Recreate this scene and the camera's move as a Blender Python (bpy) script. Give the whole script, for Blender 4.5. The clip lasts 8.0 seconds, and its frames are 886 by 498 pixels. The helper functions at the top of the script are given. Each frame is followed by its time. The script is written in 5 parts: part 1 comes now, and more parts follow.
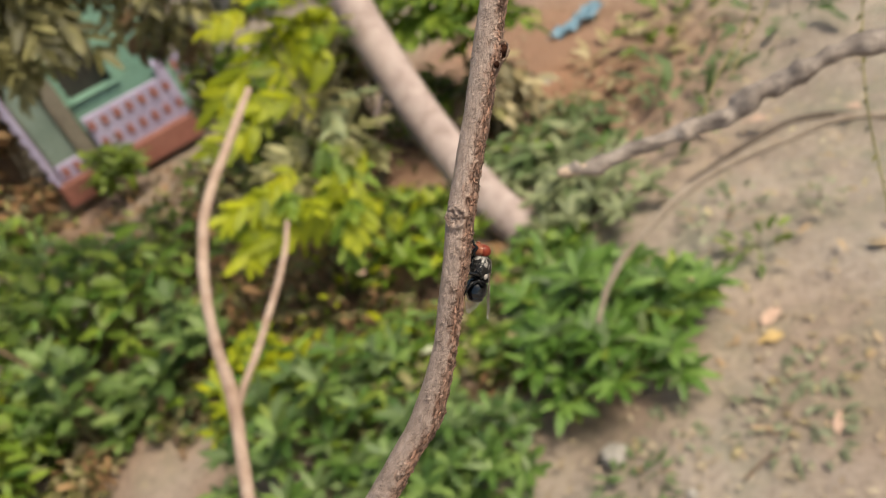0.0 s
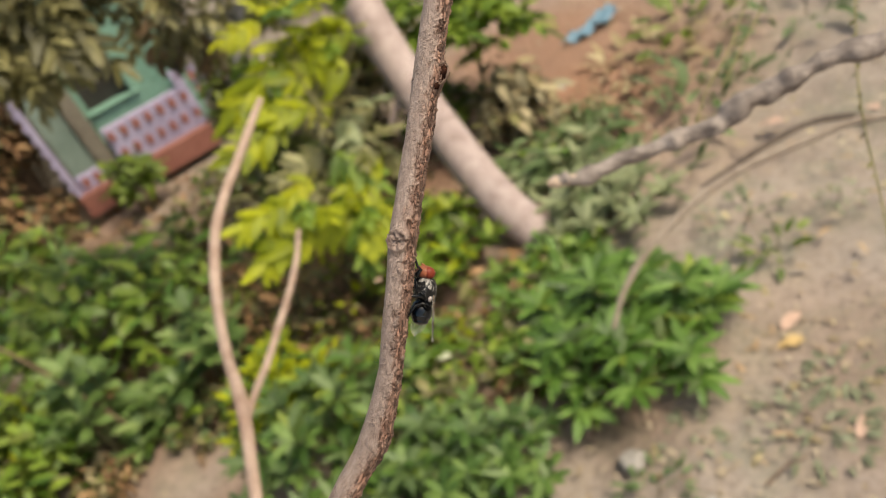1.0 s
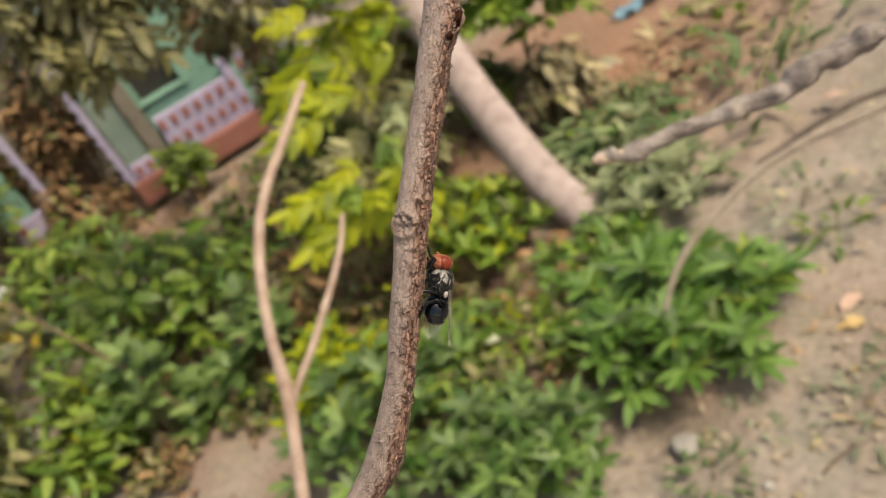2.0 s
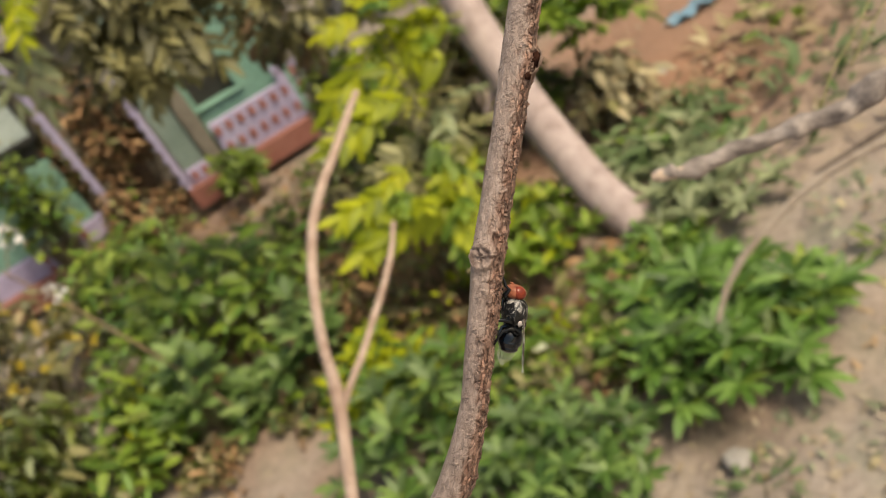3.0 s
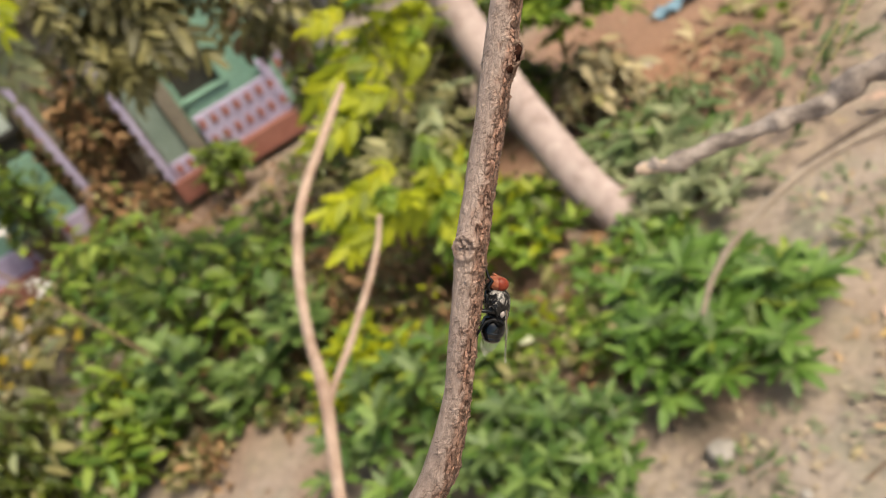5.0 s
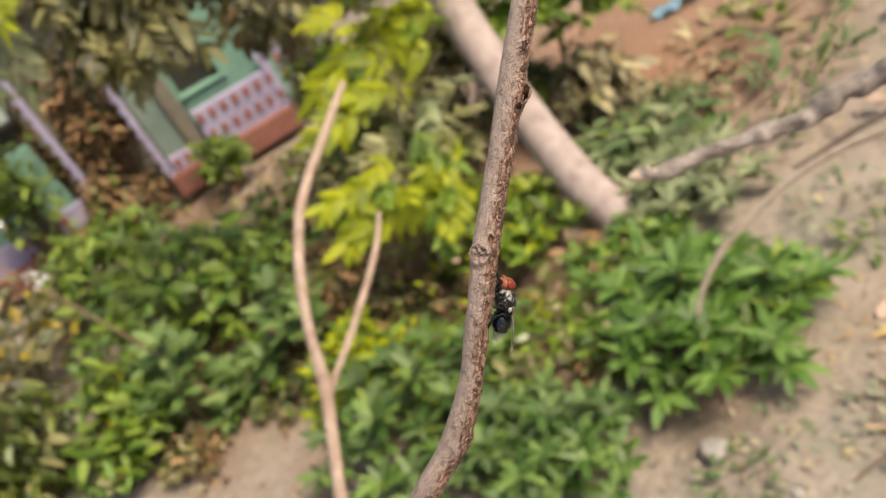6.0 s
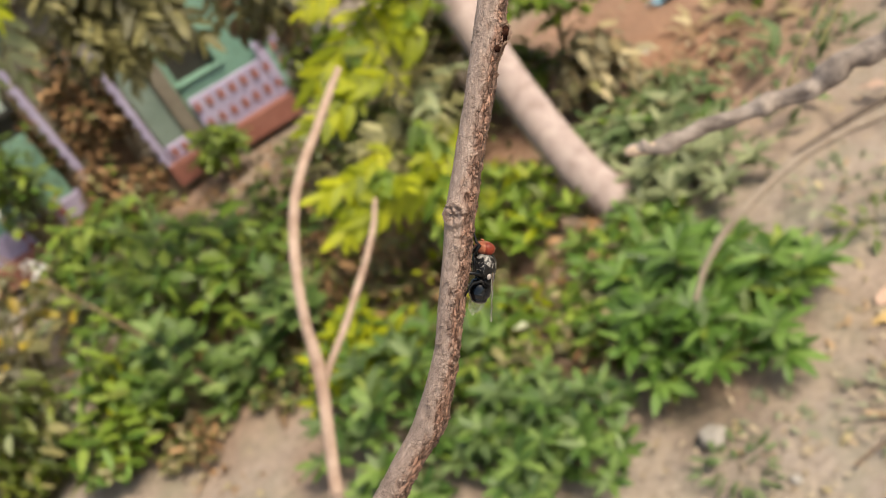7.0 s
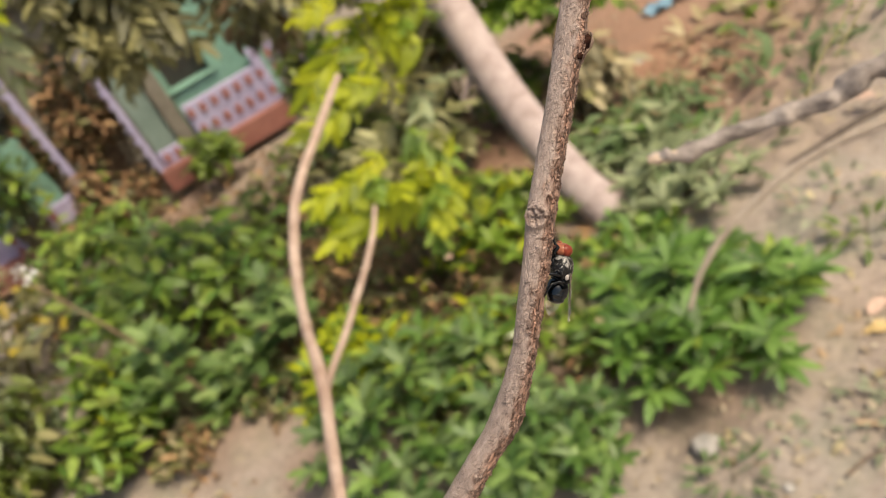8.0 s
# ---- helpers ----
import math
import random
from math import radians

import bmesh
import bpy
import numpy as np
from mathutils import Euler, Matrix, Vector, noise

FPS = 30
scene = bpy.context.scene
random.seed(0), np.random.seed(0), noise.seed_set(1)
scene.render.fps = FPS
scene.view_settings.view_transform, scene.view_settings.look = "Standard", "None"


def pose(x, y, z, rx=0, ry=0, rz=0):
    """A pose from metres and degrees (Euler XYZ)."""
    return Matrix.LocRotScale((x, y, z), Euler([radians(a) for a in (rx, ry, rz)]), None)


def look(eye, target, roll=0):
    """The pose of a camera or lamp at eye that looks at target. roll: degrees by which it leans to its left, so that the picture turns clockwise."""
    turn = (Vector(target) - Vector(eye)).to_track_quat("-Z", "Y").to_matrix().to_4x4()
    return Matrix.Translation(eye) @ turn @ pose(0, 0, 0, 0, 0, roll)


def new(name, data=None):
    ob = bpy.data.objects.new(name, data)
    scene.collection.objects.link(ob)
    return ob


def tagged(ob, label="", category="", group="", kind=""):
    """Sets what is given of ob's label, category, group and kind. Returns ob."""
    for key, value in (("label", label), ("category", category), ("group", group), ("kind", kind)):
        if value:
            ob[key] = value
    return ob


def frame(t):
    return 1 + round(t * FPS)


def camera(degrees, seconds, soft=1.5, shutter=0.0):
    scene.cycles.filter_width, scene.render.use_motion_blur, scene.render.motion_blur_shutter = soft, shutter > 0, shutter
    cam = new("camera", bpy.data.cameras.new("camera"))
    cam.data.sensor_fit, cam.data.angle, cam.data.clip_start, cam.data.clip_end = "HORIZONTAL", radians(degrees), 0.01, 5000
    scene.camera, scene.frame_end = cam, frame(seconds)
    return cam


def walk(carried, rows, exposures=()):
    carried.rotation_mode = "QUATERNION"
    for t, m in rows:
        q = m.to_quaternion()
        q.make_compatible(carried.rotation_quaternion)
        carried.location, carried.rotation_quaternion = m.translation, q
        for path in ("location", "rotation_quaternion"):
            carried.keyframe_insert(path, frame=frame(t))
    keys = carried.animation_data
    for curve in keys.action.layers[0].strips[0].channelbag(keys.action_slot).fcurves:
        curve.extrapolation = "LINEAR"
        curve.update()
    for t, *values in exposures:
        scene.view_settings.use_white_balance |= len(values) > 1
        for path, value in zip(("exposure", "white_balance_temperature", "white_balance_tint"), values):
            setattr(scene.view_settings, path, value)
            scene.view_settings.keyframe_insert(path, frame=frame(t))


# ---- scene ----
cam = camera(60.0, 8.0, soft=1.0)
# a small lens held close to the twig: the far garden falls out of focus
cam.data.dof.use_dof = True
cam.data.dof.focus_distance = 0.104
cam.data.dof.aperture_fstop = 29.0
PATH = [
    (0.0, pose(0.0000, 0.0000, 3.0000, 53.560, 19.706, -13.981)),
    (0.2, pose(0.0004, -0.0014, 3.0019, 54.008, 19.780, -13.637)),
    (0.5, pose(0.0029, -0.0035, 3.0019, 54.375, 19.985, -13.307)),
    (0.7, pose(0.0046, -0.0034, 3.0004, 54.361, 20.268, -13.291)),
    (1.0, pose(0.0110, -0.0006, 2.9976, 54.291, 20.916, -13.186)),
    (1.2, pose(0.0153, 0.0030, 2.9961, 54.278, 21.480, -12.856)),
    (1.5, pose(0.0193, 0.0096, 2.9892, 54.093, 22.391, -12.148)),
    (1.7, pose(0.0173, 0.0144, 2.9857, 53.836, 22.877, -11.568)),
    (2.8, pose(0.0118, 0.0153, 2.9904, 55.510, 24.831, -7.400)),
    (3.0, pose(0.0126, 0.0138, 2.9918, 55.971, 24.988, -6.854)),
    (3.2, pose(0.0128, 0.0142, 2.9904, 55.694, 24.904, -7.053)),
    (3.5, pose(0.0106, 0.0165, 2.9898, 55.162, 24.603, -7.594)),
    (3.8, pose(0.0113, 0.0171, 2.9904, 55.212, 24.322, -7.823)),
    (4.0, pose(0.0124, 0.0175, 2.9915, 55.242, 24.268, -7.892)),
    (4.2, pose(0.0137, 0.0165, 2.9896, 55.094, 24.383, -7.986)),
    (4.5, pose(0.0140, 0.0156, 2.9893, 54.832, 24.606, -8.063)),
    (4.7, pose(0.0137, 0.0143, 2.9902, 55.070, 24.628, -7.943)),
    (5.8, pose(0.0118, 0.0024, 3.0012, 55.002, 23.869, -7.642)),
    (6.0, pose(0.0129, -0.0023, 3.0043, 54.909, 23.808, -7.663)),
    (6.2, pose(0.0135, -0.0028, 3.0041, 54.873, 23.790, -7.695)),
    (6.5, pose(0.0177, -0.0025, 3.0020, 54.780, 23.797, -7.752)),
    (6.8, pose(0.0156, 0.0017, 2.9952, 54.252, 23.883, -7.814)),
    (7.0, pose(0.0134, 0.0047, 2.9938, 54.010, 23.936, -7.850)),
    (7.2, pose(0.0110, 0.0052, 2.9956, 54.103, 23.865, -8.059)),
    (7.5, pose(0.0083, 0.0047, 2.9976, 54.336, 23.608, -8.454)),
    (7.8, pose(0.0034, 0.0042, 2.9997, 54.416, 23.409, -8.373)),
    (8.0, pose(0.0019, 0.0034, 2.9997, 54.449, 23.314, -8.197)),
]
walk(cam, PATH, exposures=[(0.0, 0.66, 6980, 4), (1.5, 0.68, 7050, 5), (3.0, 0.63, 7300, 5), (3.5, 0.66, 7300, 5), (4.5, 0.84, 7060, 6), (8.0, 0.85, 7060, 6)])

# ---- daylight: bright hazy sky ----
SUN_EL, SUN_AZ = radians(60), radians(122)      # azimuth from +y, clockwise seen from above
world = bpy.data.worlds.new("sky")
scene.world = world
world.use_nodes = True
wn = world.node_tree.nodes
sky = wn.new("ShaderNodeTexSky")
sky.sky_type = 'NISHITA'
sky.sun_disc = False
sky.sun_elevation = SUN_EL
sky.sun_rotation = SUN_AZ
sky.air_density, sky.dust_density, sky.ozone_density = 1.0, 4.0, 0.6
wn["Background"].inputs[1].default_value = 0.095
world.node_tree.links.new(sky.outputs[0], wn["Background"].inputs[0])
sun = new("sun", bpy.data.lights.new("sun", 'SUN'))
sun.data.energy, sun.data.angle, sun.data.color = 2.3, radians(18), (1.0, 0.91, 0.78)
sd = Vector((math.sin(SUN_AZ) * math.cos(SUN_EL), math.cos(SUN_AZ) * math.cos(SUN_EL), math.sin(SUN_EL)))
sun.matrix_world = look(sd * 30, (0, 0, 0))


# ---- materials ----
def ramp(nt, fac, stops):
    n = nt.nodes.new("ShaderNodeValToRGB")
    els = n.color_ramp.elements
    while len(els) < len(stops):
        els.new(0.5)
    for e, (p, c) in zip(els, stops):
        e.position, e.color = p, (*c, 1)
    nt.links.new(fac, n.inputs[0])
    return n.outputs[0]


def noise_out(nt, scale, detail=4.0, rough=0.6, stretch=(1, 1, 1), coord="Object", distort=0.0):
    tc = nt.nodes.new("ShaderNodeTexCoord")
    mp = nt.nodes.new("ShaderNodeMapping")
    mp.inputs["Scale"].default_value = stretch
    nt.links.new(tc.outputs[coord], mp.inputs["Vector"])
    n = nt.nodes.new("ShaderNodeTexNoise")
    n.inputs["Scale"].default_value, n.inputs["Detail"].default_value = scale, detail
    n.inputs["Roughness"].default_value, n.inputs["Distortion"].default_value = rough, distort
    nt.links.new(mp.outputs[0], n.inputs["Vector"])
    return n.outputs["Fac"]


def mixc(nt, fac, a, b, blend='MIX'):
    m = nt.nodes.new("ShaderNodeMix")
    m.data_type, m.blend_type = 'RGBA', blend
    for sock, v in ((m.inputs[0], fac), (m.inputs[6], a), (m.inputs[7], b)):
        if isinstance(v, (int, float)):
            sock.default_value = v
        elif isinstance(v, tuple):
            sock.default_value = (*v, 1)
        else:
            nt.links.new(v, sock)
    return m.outputs[2]


def bump(nt, bsdf, height, strength, dist):
    b = nt.nodes.new("ShaderNodeBump")
    b.inputs["Strength"].default_value, b.inputs["Distance"].default_value = strength, dist
    nt.links.new(height, b.inputs["Height"])
    nt.links.new(b.outputs[0], bsdf.inputs["Normal"])


def surface(name, stops, scale, fine, roughness=0.7, relief=0.3, depth=0.002, stretch=(1, 1, 1), coord="Object", metallic=0.0, spec=0.5):
    """Two scales of colour variation and a bump; scales in cycles per metre."""
    m = bpy.data.materials.new(name)
    m.use_nodes = True
    nt = m.node_tree
    bs = nt.nodes["Principled BSDF"]
    big = ramp(nt, noise_out(nt, scale, 5, 0.6, stretch, coord), stops)
    small = noise_out(nt, fine, 4, 0.7, stretch, coord)
    grain = ramp(nt, small, [(0.3, (0.72, 0.72, 0.72)), (0.7, (1.15, 1.15, 1.15))])
    nt.links.new(mixc(nt, 1.0, big, grain, 'MULTIPLY'), bs.inputs["Base Color"])
    bs.inputs["Roughness"].default_value, bs.inputs["Metallic"].default_value = roughness, metallic
    bs.inputs["Specular IOR Level"].default_value = spec
    bump(nt, bs, small, relief, depth)
    return m


def leafy(name, dark, mid, light, rough=0.45, through_light=0.3):
    """Leaf tissue: each leaf its own tone, blotches, midrib lines, some light passes through."""
    m = bpy.data.materials.new(name)
    m.use_nodes = True
    nt = m.node_tree
    bs = nt.nodes["Principled BSDF"]
    info = nt.nodes.new("ShaderNodeObjectInfo")
    geo = nt.nodes.new("ShaderNodeNewGeometry")
    add = nt.nodes.new("ShaderNodeMath")
    add.operation = 'ADD'
    nt.links.new(info.outputs["Random"], add.inputs[0])
    nt.links.new(geo.outputs["Random Per Island"], add.inputs[1])
    fr = nt.nodes.new("ShaderNodeMath")
    fr.operation = 'FRACT'
    nt.links.new(add.outputs[0], fr.inputs[0])
    tone = ramp(nt, fr.outputs[0], [(0.0, dark), (0.5, mid), (1.0, light)])
    blot = ramp(nt, noise_out(nt, 5.0, 4, 0.6), [(0.3, (0.7, 0.72, 0.62)), (0.75, (1.2, 1.16, 1.08))])
    col = mixc(nt, 1.0, tone, blot, 'MULTIPLY')
    nt.links.new(col, bs.inputs["Base Color"])
    bs.inputs["Roughness"].default_value = rough
    bump(nt, bs, noise_out(nt, 14.0, 3), 0.25, 0.05)
    tr = nt.nodes.new("ShaderNodeBsdfTranslucent")
    nt.links.new(col, tr.inputs["Color"])
    mx = nt.nodes.new("ShaderNodeMixShader")
    mx.inputs[0].default_value = through_light
    nt.links.new(bs.outputs[0], mx.inputs[1])
    nt.links.new(tr.outputs[0], mx.inputs[2])
    nt.links.new(mx.outputs[0], nt.nodes["Material Output"].inputs["Surface"])
    return m


def twig_bark():
    """Thin bark: smooth paler grey skin on one side, cracked brown flakes on the other, pale corky dots."""
    m = bpy.data.materials.new("twig_bark")
    m.use_nodes = True
    nt = m.node_tree
    bs = nt.nodes["Principled BSDF"]

    def attribute(name):
        n = nt.nodes.new("ShaderNodeAttribute")
        n.attribute_name = name
        return n
    at, cork, skin, pit = attribute("greyed"), attribute("cork"), attribute("skin"), attribute("pit")

    def on_skin(scale, detail, rough):
        n = nt.nodes.new("ShaderNodeTexNoise")
        n.inputs["Scale"].default_value, n.inputs["Detail"].default_value, n.inputs["Roughness"].default_value = scale, detail, rough
        nt.links.new(skin.outputs["Vector"], n.inputs["Vector"])
        return n

    def calc(op, x, y):
        n = nt.nodes.new("ShaderNodeMath")
        n.operation = op
        for sock, v in zip(n.inputs, (x, y)):
            if isinstance(v, (int, float)):
                sock.default_value = v
            else:
                nt.links.new(v, sock)
        return n.outputs[0]
    n1 = on_skin(900, 5, 0.65).outputs["Fac"]
    n2 = on_skin(4200, 5, 0.75).outputs["Fac"]
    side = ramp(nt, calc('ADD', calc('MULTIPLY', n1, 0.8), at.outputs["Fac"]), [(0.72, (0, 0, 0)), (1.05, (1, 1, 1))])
    # flakes: cells drawn out along the twig, their borders bent by noise
    bent = nt.nodes.new("ShaderNodeVectorMath")
    bent.operation = 'MULTIPLY_ADD'
    nt.links.new(on_skin(1600, 3, 0.6).outputs["Color"], bent.inputs[0])
    bent.inputs[1].default_value = (0.00035, 0.00035, 0.00035)
    nt.links.new(skin.outputs["Vector"], bent.inputs[2])
    drawn = nt.nodes.new("ShaderNodeMapping")
    drawn.inputs["Scale"].default_value = (1, 1, 0.62)
    nt.links.new(bent.outputs[0], drawn.inputs["Vector"])
    border = nt.nodes.new("ShaderNodeTexVoronoi")
    border.feature = 'DISTANCE_TO_EDGE'
    cell = nt.nodes.new("ShaderNodeTexVoronoi")
    for v in (border, cell):
        v.inputs["Scale"].default_value = 2300
        nt.links.new(drawn.outputs[0], v.inputs["Vector"])
    gap = ramp(nt, border.outputs["Distance"], [(0.03, (0, 0, 0)), (0.16, (1, 1, 1))])
    # cracks open only here and there
    shut = ramp(nt, on_skin(1500, 3, 0.6).outputs["Fac"], [(0.47, (0, 0, 0)), (0.60, (1, 1, 1))])
    whole = mixc(nt, shut, gap, (1.0, 1.0, 1.0))
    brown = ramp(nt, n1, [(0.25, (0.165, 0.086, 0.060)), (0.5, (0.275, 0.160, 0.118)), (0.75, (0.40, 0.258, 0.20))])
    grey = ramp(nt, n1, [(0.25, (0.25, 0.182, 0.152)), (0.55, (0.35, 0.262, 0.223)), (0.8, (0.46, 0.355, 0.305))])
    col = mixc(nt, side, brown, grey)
    flake_tone = ramp(nt, cell.outputs["Color"], [(0.15, (0.52, 0.48, 0.46)), (0.5, (1.0, 0.98, 0.97)), (0.85, (1.75, 1.68, 1.62))])
    even = ramp(nt, n2, [(0.34, (0.84, 0.81, 0.79)), (0.5, (1.0, 1.0, 1.0)), (0.68, (1.14, 1.14, 1.14))])
    col = mixc(nt, 1.0, col, mixc(nt, side, flake_tone, even), 'MULTIPLY')
    open_side = mixc(nt, side, whole, mixc(nt, 0.75, whole, (1.0, 1.0, 1.0)))
    col = mixc(nt, open_side, mixc(nt, 1.0, col, (0.30, 0.24, 0.21), 'MULTIPLY'), col)
    col = mixc(nt, cork.outputs["Fac"], col, (0.46, 0.335, 0.275))
    col = mixc(nt, pit.outputs["Fac"], col, (0.09, 0.05, 0.036))
    nt.links.new(col, bs.inputs["Base Color"])
    bs.inputs["Roughness"].default_value = 0.4
    tone = nt.nodes.new("ShaderNodeRGBToBW")
    nt.links.new(open_side, tone.inputs[0])
    bump(nt, bs, calc('ADD', tone.outputs[0], calc('MULTIPLY', n2, 0.7)), 1.0, 0.00034)
    return m


M_TWIG = twig_bark()
M_SCAR = surface("scar_wood_and_hole_shade", [(0.35, (0.010, 0.004, 0.003)), (0.65, (0.085, 0.035, 0.022))], 900, 3000, 0.9, 1.0, 0.0005, spec=0.05)
M_RIM = surface("corky_rim", [(0.3, (0.13, 0.075, 0.05)), (0.7, (0.30, 0.20, 0.15))], 900, 3000, 0.7, 0.8, 0.0003)
M_DEAD = surface("grey_dead_bark", [(0.30, (0.125, 0.098, 0.084)), (0.48, (0.24, 0.193, 0.167)), (0.70, (0.42, 0.35, 0.31))], 110, 900, 0.7, 0.5, 0.0006)
M_BREAK = surface("broken_wood", [(0.3, (0.42, 0.30, 0.21)), (0.7, (0.62, 0.47, 0.36))], 200, 900, 0.75, 0.6, 0.0006)
M_PALE = surface("pale_peeled_bark", [(0.25, (0.28, 0.175, 0.125)), (0.5, (0.42, 0.295, 0.225)), (0.8, (0.55, 0.41, 0.325))], 22, 240, 0.6, 0.4, 0.001)
M_TRUNK = surface("smooth_pale_trunk_bark", [(0.3, (0.28, 0.205, 0.185)), (0.48, (0.40, 0.305, 0.28)), (0.72, (0.49, 0.39, 0.36))], 11.0, 70, 0.75, 0.5, 0.006, (1, 1, 0.5))
M_TAN = surface("tan_dead_bark", [(0.3, (0.25, 0.19, 0.14)), (0.7, (0.41, 0.33, 0.26))], 25, 140, 0.8, 0.4, 0.002)
M_DARKTWIG = surface("dark_dead_bark", [(0.3, (0.07, 0.05, 0.038)), (0.7, (0.15, 0.11, 0.085))], 25, 140, 0.8, 0.4, 0.002)
M_STEM = surface("green_brown_stem", [(0.3, (0.09, 0.075, 0.035)), (0.7, (0.17, 0.15, 0.06))], 12, 90, 0.7, 0.4, 0.002)
M_DRYSTEM = surface("dry_brown_stem", [(0.3, (0.13, 0.08, 0.05)), (0.7, (0.27, 0.18, 0.11))], 12, 90, 0.8, 0.4, 0.002)

M_LEAF_MID = leafy("mid_green_leaf", (0.066, 0.105, 0.014), (0.138, 0.205, 0.026), (0.25, 0.32, 0.052))
M_LEAF_BRIGHT = leafy("bright_green_leaf", (0.052, 0.11, 0.016), (0.115, 0.225, 0.036), (0.225, 0.36, 0.09))
M_LEAF_BLUE = leafy("bluish_green_leaf", (0.045, 0.10, 0.02), (0.11, 0.20, 0.042), (0.24, 0.35, 0.10))
M_LEAF_YELLOW = leafy("yellow_green_leaf", (0.20, 0.25, 0.010), (0.39, 0.44, 0.016), (0.58, 0.60, 0.028), 0.5, 0.45)
M_LEAF_LEMON = leafy("lemon_yellow_leaf", (0.38, 0.42, 0.012), (0.50, 0.52, 0.016), (0.60, 0.58, 0.024), 0.5, 0.4)
M_LEAF_OLIVE = leafy("dull_olive_leaf", (0.055, 0.050, 0.018), (0.14, 0.128, 0.048), (0.33, 0.30, 0.14), 0.5, 0.22)
M_LEAF_DULL = leafy("greyish_green_leaf", (0.13, 0.155, 0.075), (0.24, 0.275, 0.145), (0.37, 0.40, 0.24), 0.5, 0.2)
M_LEAF_DRY = leafy("dry_brown_leaf", (0.09, 0.055, 0.032), (0.16, 0.098, 0.058), (0.27, 0.17, 0.10), 0.7, 0.2)
M_LEAF_STRAW = leafy("straw_coloured_leaf", (0.34, 0.265, 0.15), (0.48, 0.39, 0.24), (0.60, 0.51, 0.34), 0.7, 0.3)
M_LITTER = leafy("fallen_leaf_litter", (0.27, 0.195, 0.14), (0.38, 0.30, 0.225), (0.52, 0.43, 0.34), 0.8, 0.05)

M_LILAC = surface("lilac_paint", [(0.2, (0.29, 0.25, 0.37)), (0.5, (0.42, 0.365, 0.51)), (0.8, (0.50, 0.445, 0.58))], 3, 40, 0.6, 0.2, 0.003)
M_MINT = surface("mint_green_paint", [(0.2, (0.13, 0.26, 0.195)), (0.5, (0.19, 0.34, 0.26)), (0.8, (0.24, 0.40, 0.31))], 1.5, 30, 0.65, 0.2, 0.003)
M_MINTGREY = surface("faded_mint_paint", [(0.2, (0.15, 0.20, 0.165)), (0.5, (0.21, 0.265, 0.22)), (0.8, (0.28, 0.33, 0.275))], 1.5, 30, 0.7, 0.2, 0.003)
M_RED = surface("oxide_red_plinth", [(0.2, (0.20, 0.08, 0.058)), (0.5, (0.28, 0.11, 0.082)), (0.8, (0.34, 0.15, 0.115))], 2.5, 30, 0.7, 0.25, 0.004)
M_REDTILE = surface("brick_red_oval", [(0.2, (0.22, 0.075, 0.06)), (0.5, (0.31, 0.12, 0.10)), (0.8, (0.38, 0.17, 0.145))], 3, 40, 0.7, 0.2, 0.003)
M_GREYWALL = surface("weathered_grey_render", [(0.2, (0.12, 0.10, 0.075)), (0.5, (0.20, 0.17, 0.13)), (0.8, (0.28, 0.245, 0.19))], 1.8, 25, 0.85, 0.4, 0.006)
# near-black colour stands for an unlit room; the pane's dark frame uses it too
M_DARK = surface("room_shade_and_dark_frame", [(0.3, (0.02, 0.018, 0.016)), (0.7, (0.045, 0.04, 0.035))], 3, 30, 0.4, 0.1, 0.002)
M_BLUE = surface("pale_blue_plastic", [(0.3, (0.10, 0.20, 0.28)), (0.7, (0.17, 0.29, 0.38))], 12, 60, 0.5, 0.3, 0.003)
M_PANE = surface("pale_painted_pane", [(0.3, (0.40, 0.46, 0.42)), (0.7, (0.52, 0.58, 0.53))], 3, 30, 0.3, 0.1, 0.002)
M_BLOSSOM = surface("white_petal", [(0.3, (0.62, 0.58, 0.55)), (0.7, (0.76, 0.73, 0.70))], 20, 90, 0.6, 0.2, 0.002)
M_STONE = surface("pale_stone", [(0.3, (0.28, 0.25, 0.22)), (0.7, (0.42, 0.38, 0.34))], 15, 90, 0.85, 0.5, 0.004)
M_PINKLEAF = surface("pinkish_dry_leaf", [(0.3, (0.46, 0.29, 0.21)), (0.7, (0.58, 0.40, 0.31))], 12, 60, 0.7, 0.3, 0.003)
M_PALELEAF = surface("faded_pale_leaf", [(0.3, (0.46, 0.48, 0.30)), (0.7, (0.60, 0.60, 0.42))], 12, 60, 0.6, 0.3, 0.003)
M_GOLDLEAF = surface("golden_fallen_leaf", [(0.3, (0.55, 0.36, 0.14)), (0.7, (0.66, 0.47, 0.22))], 12, 60, 0.7, 0.3, 0.003)


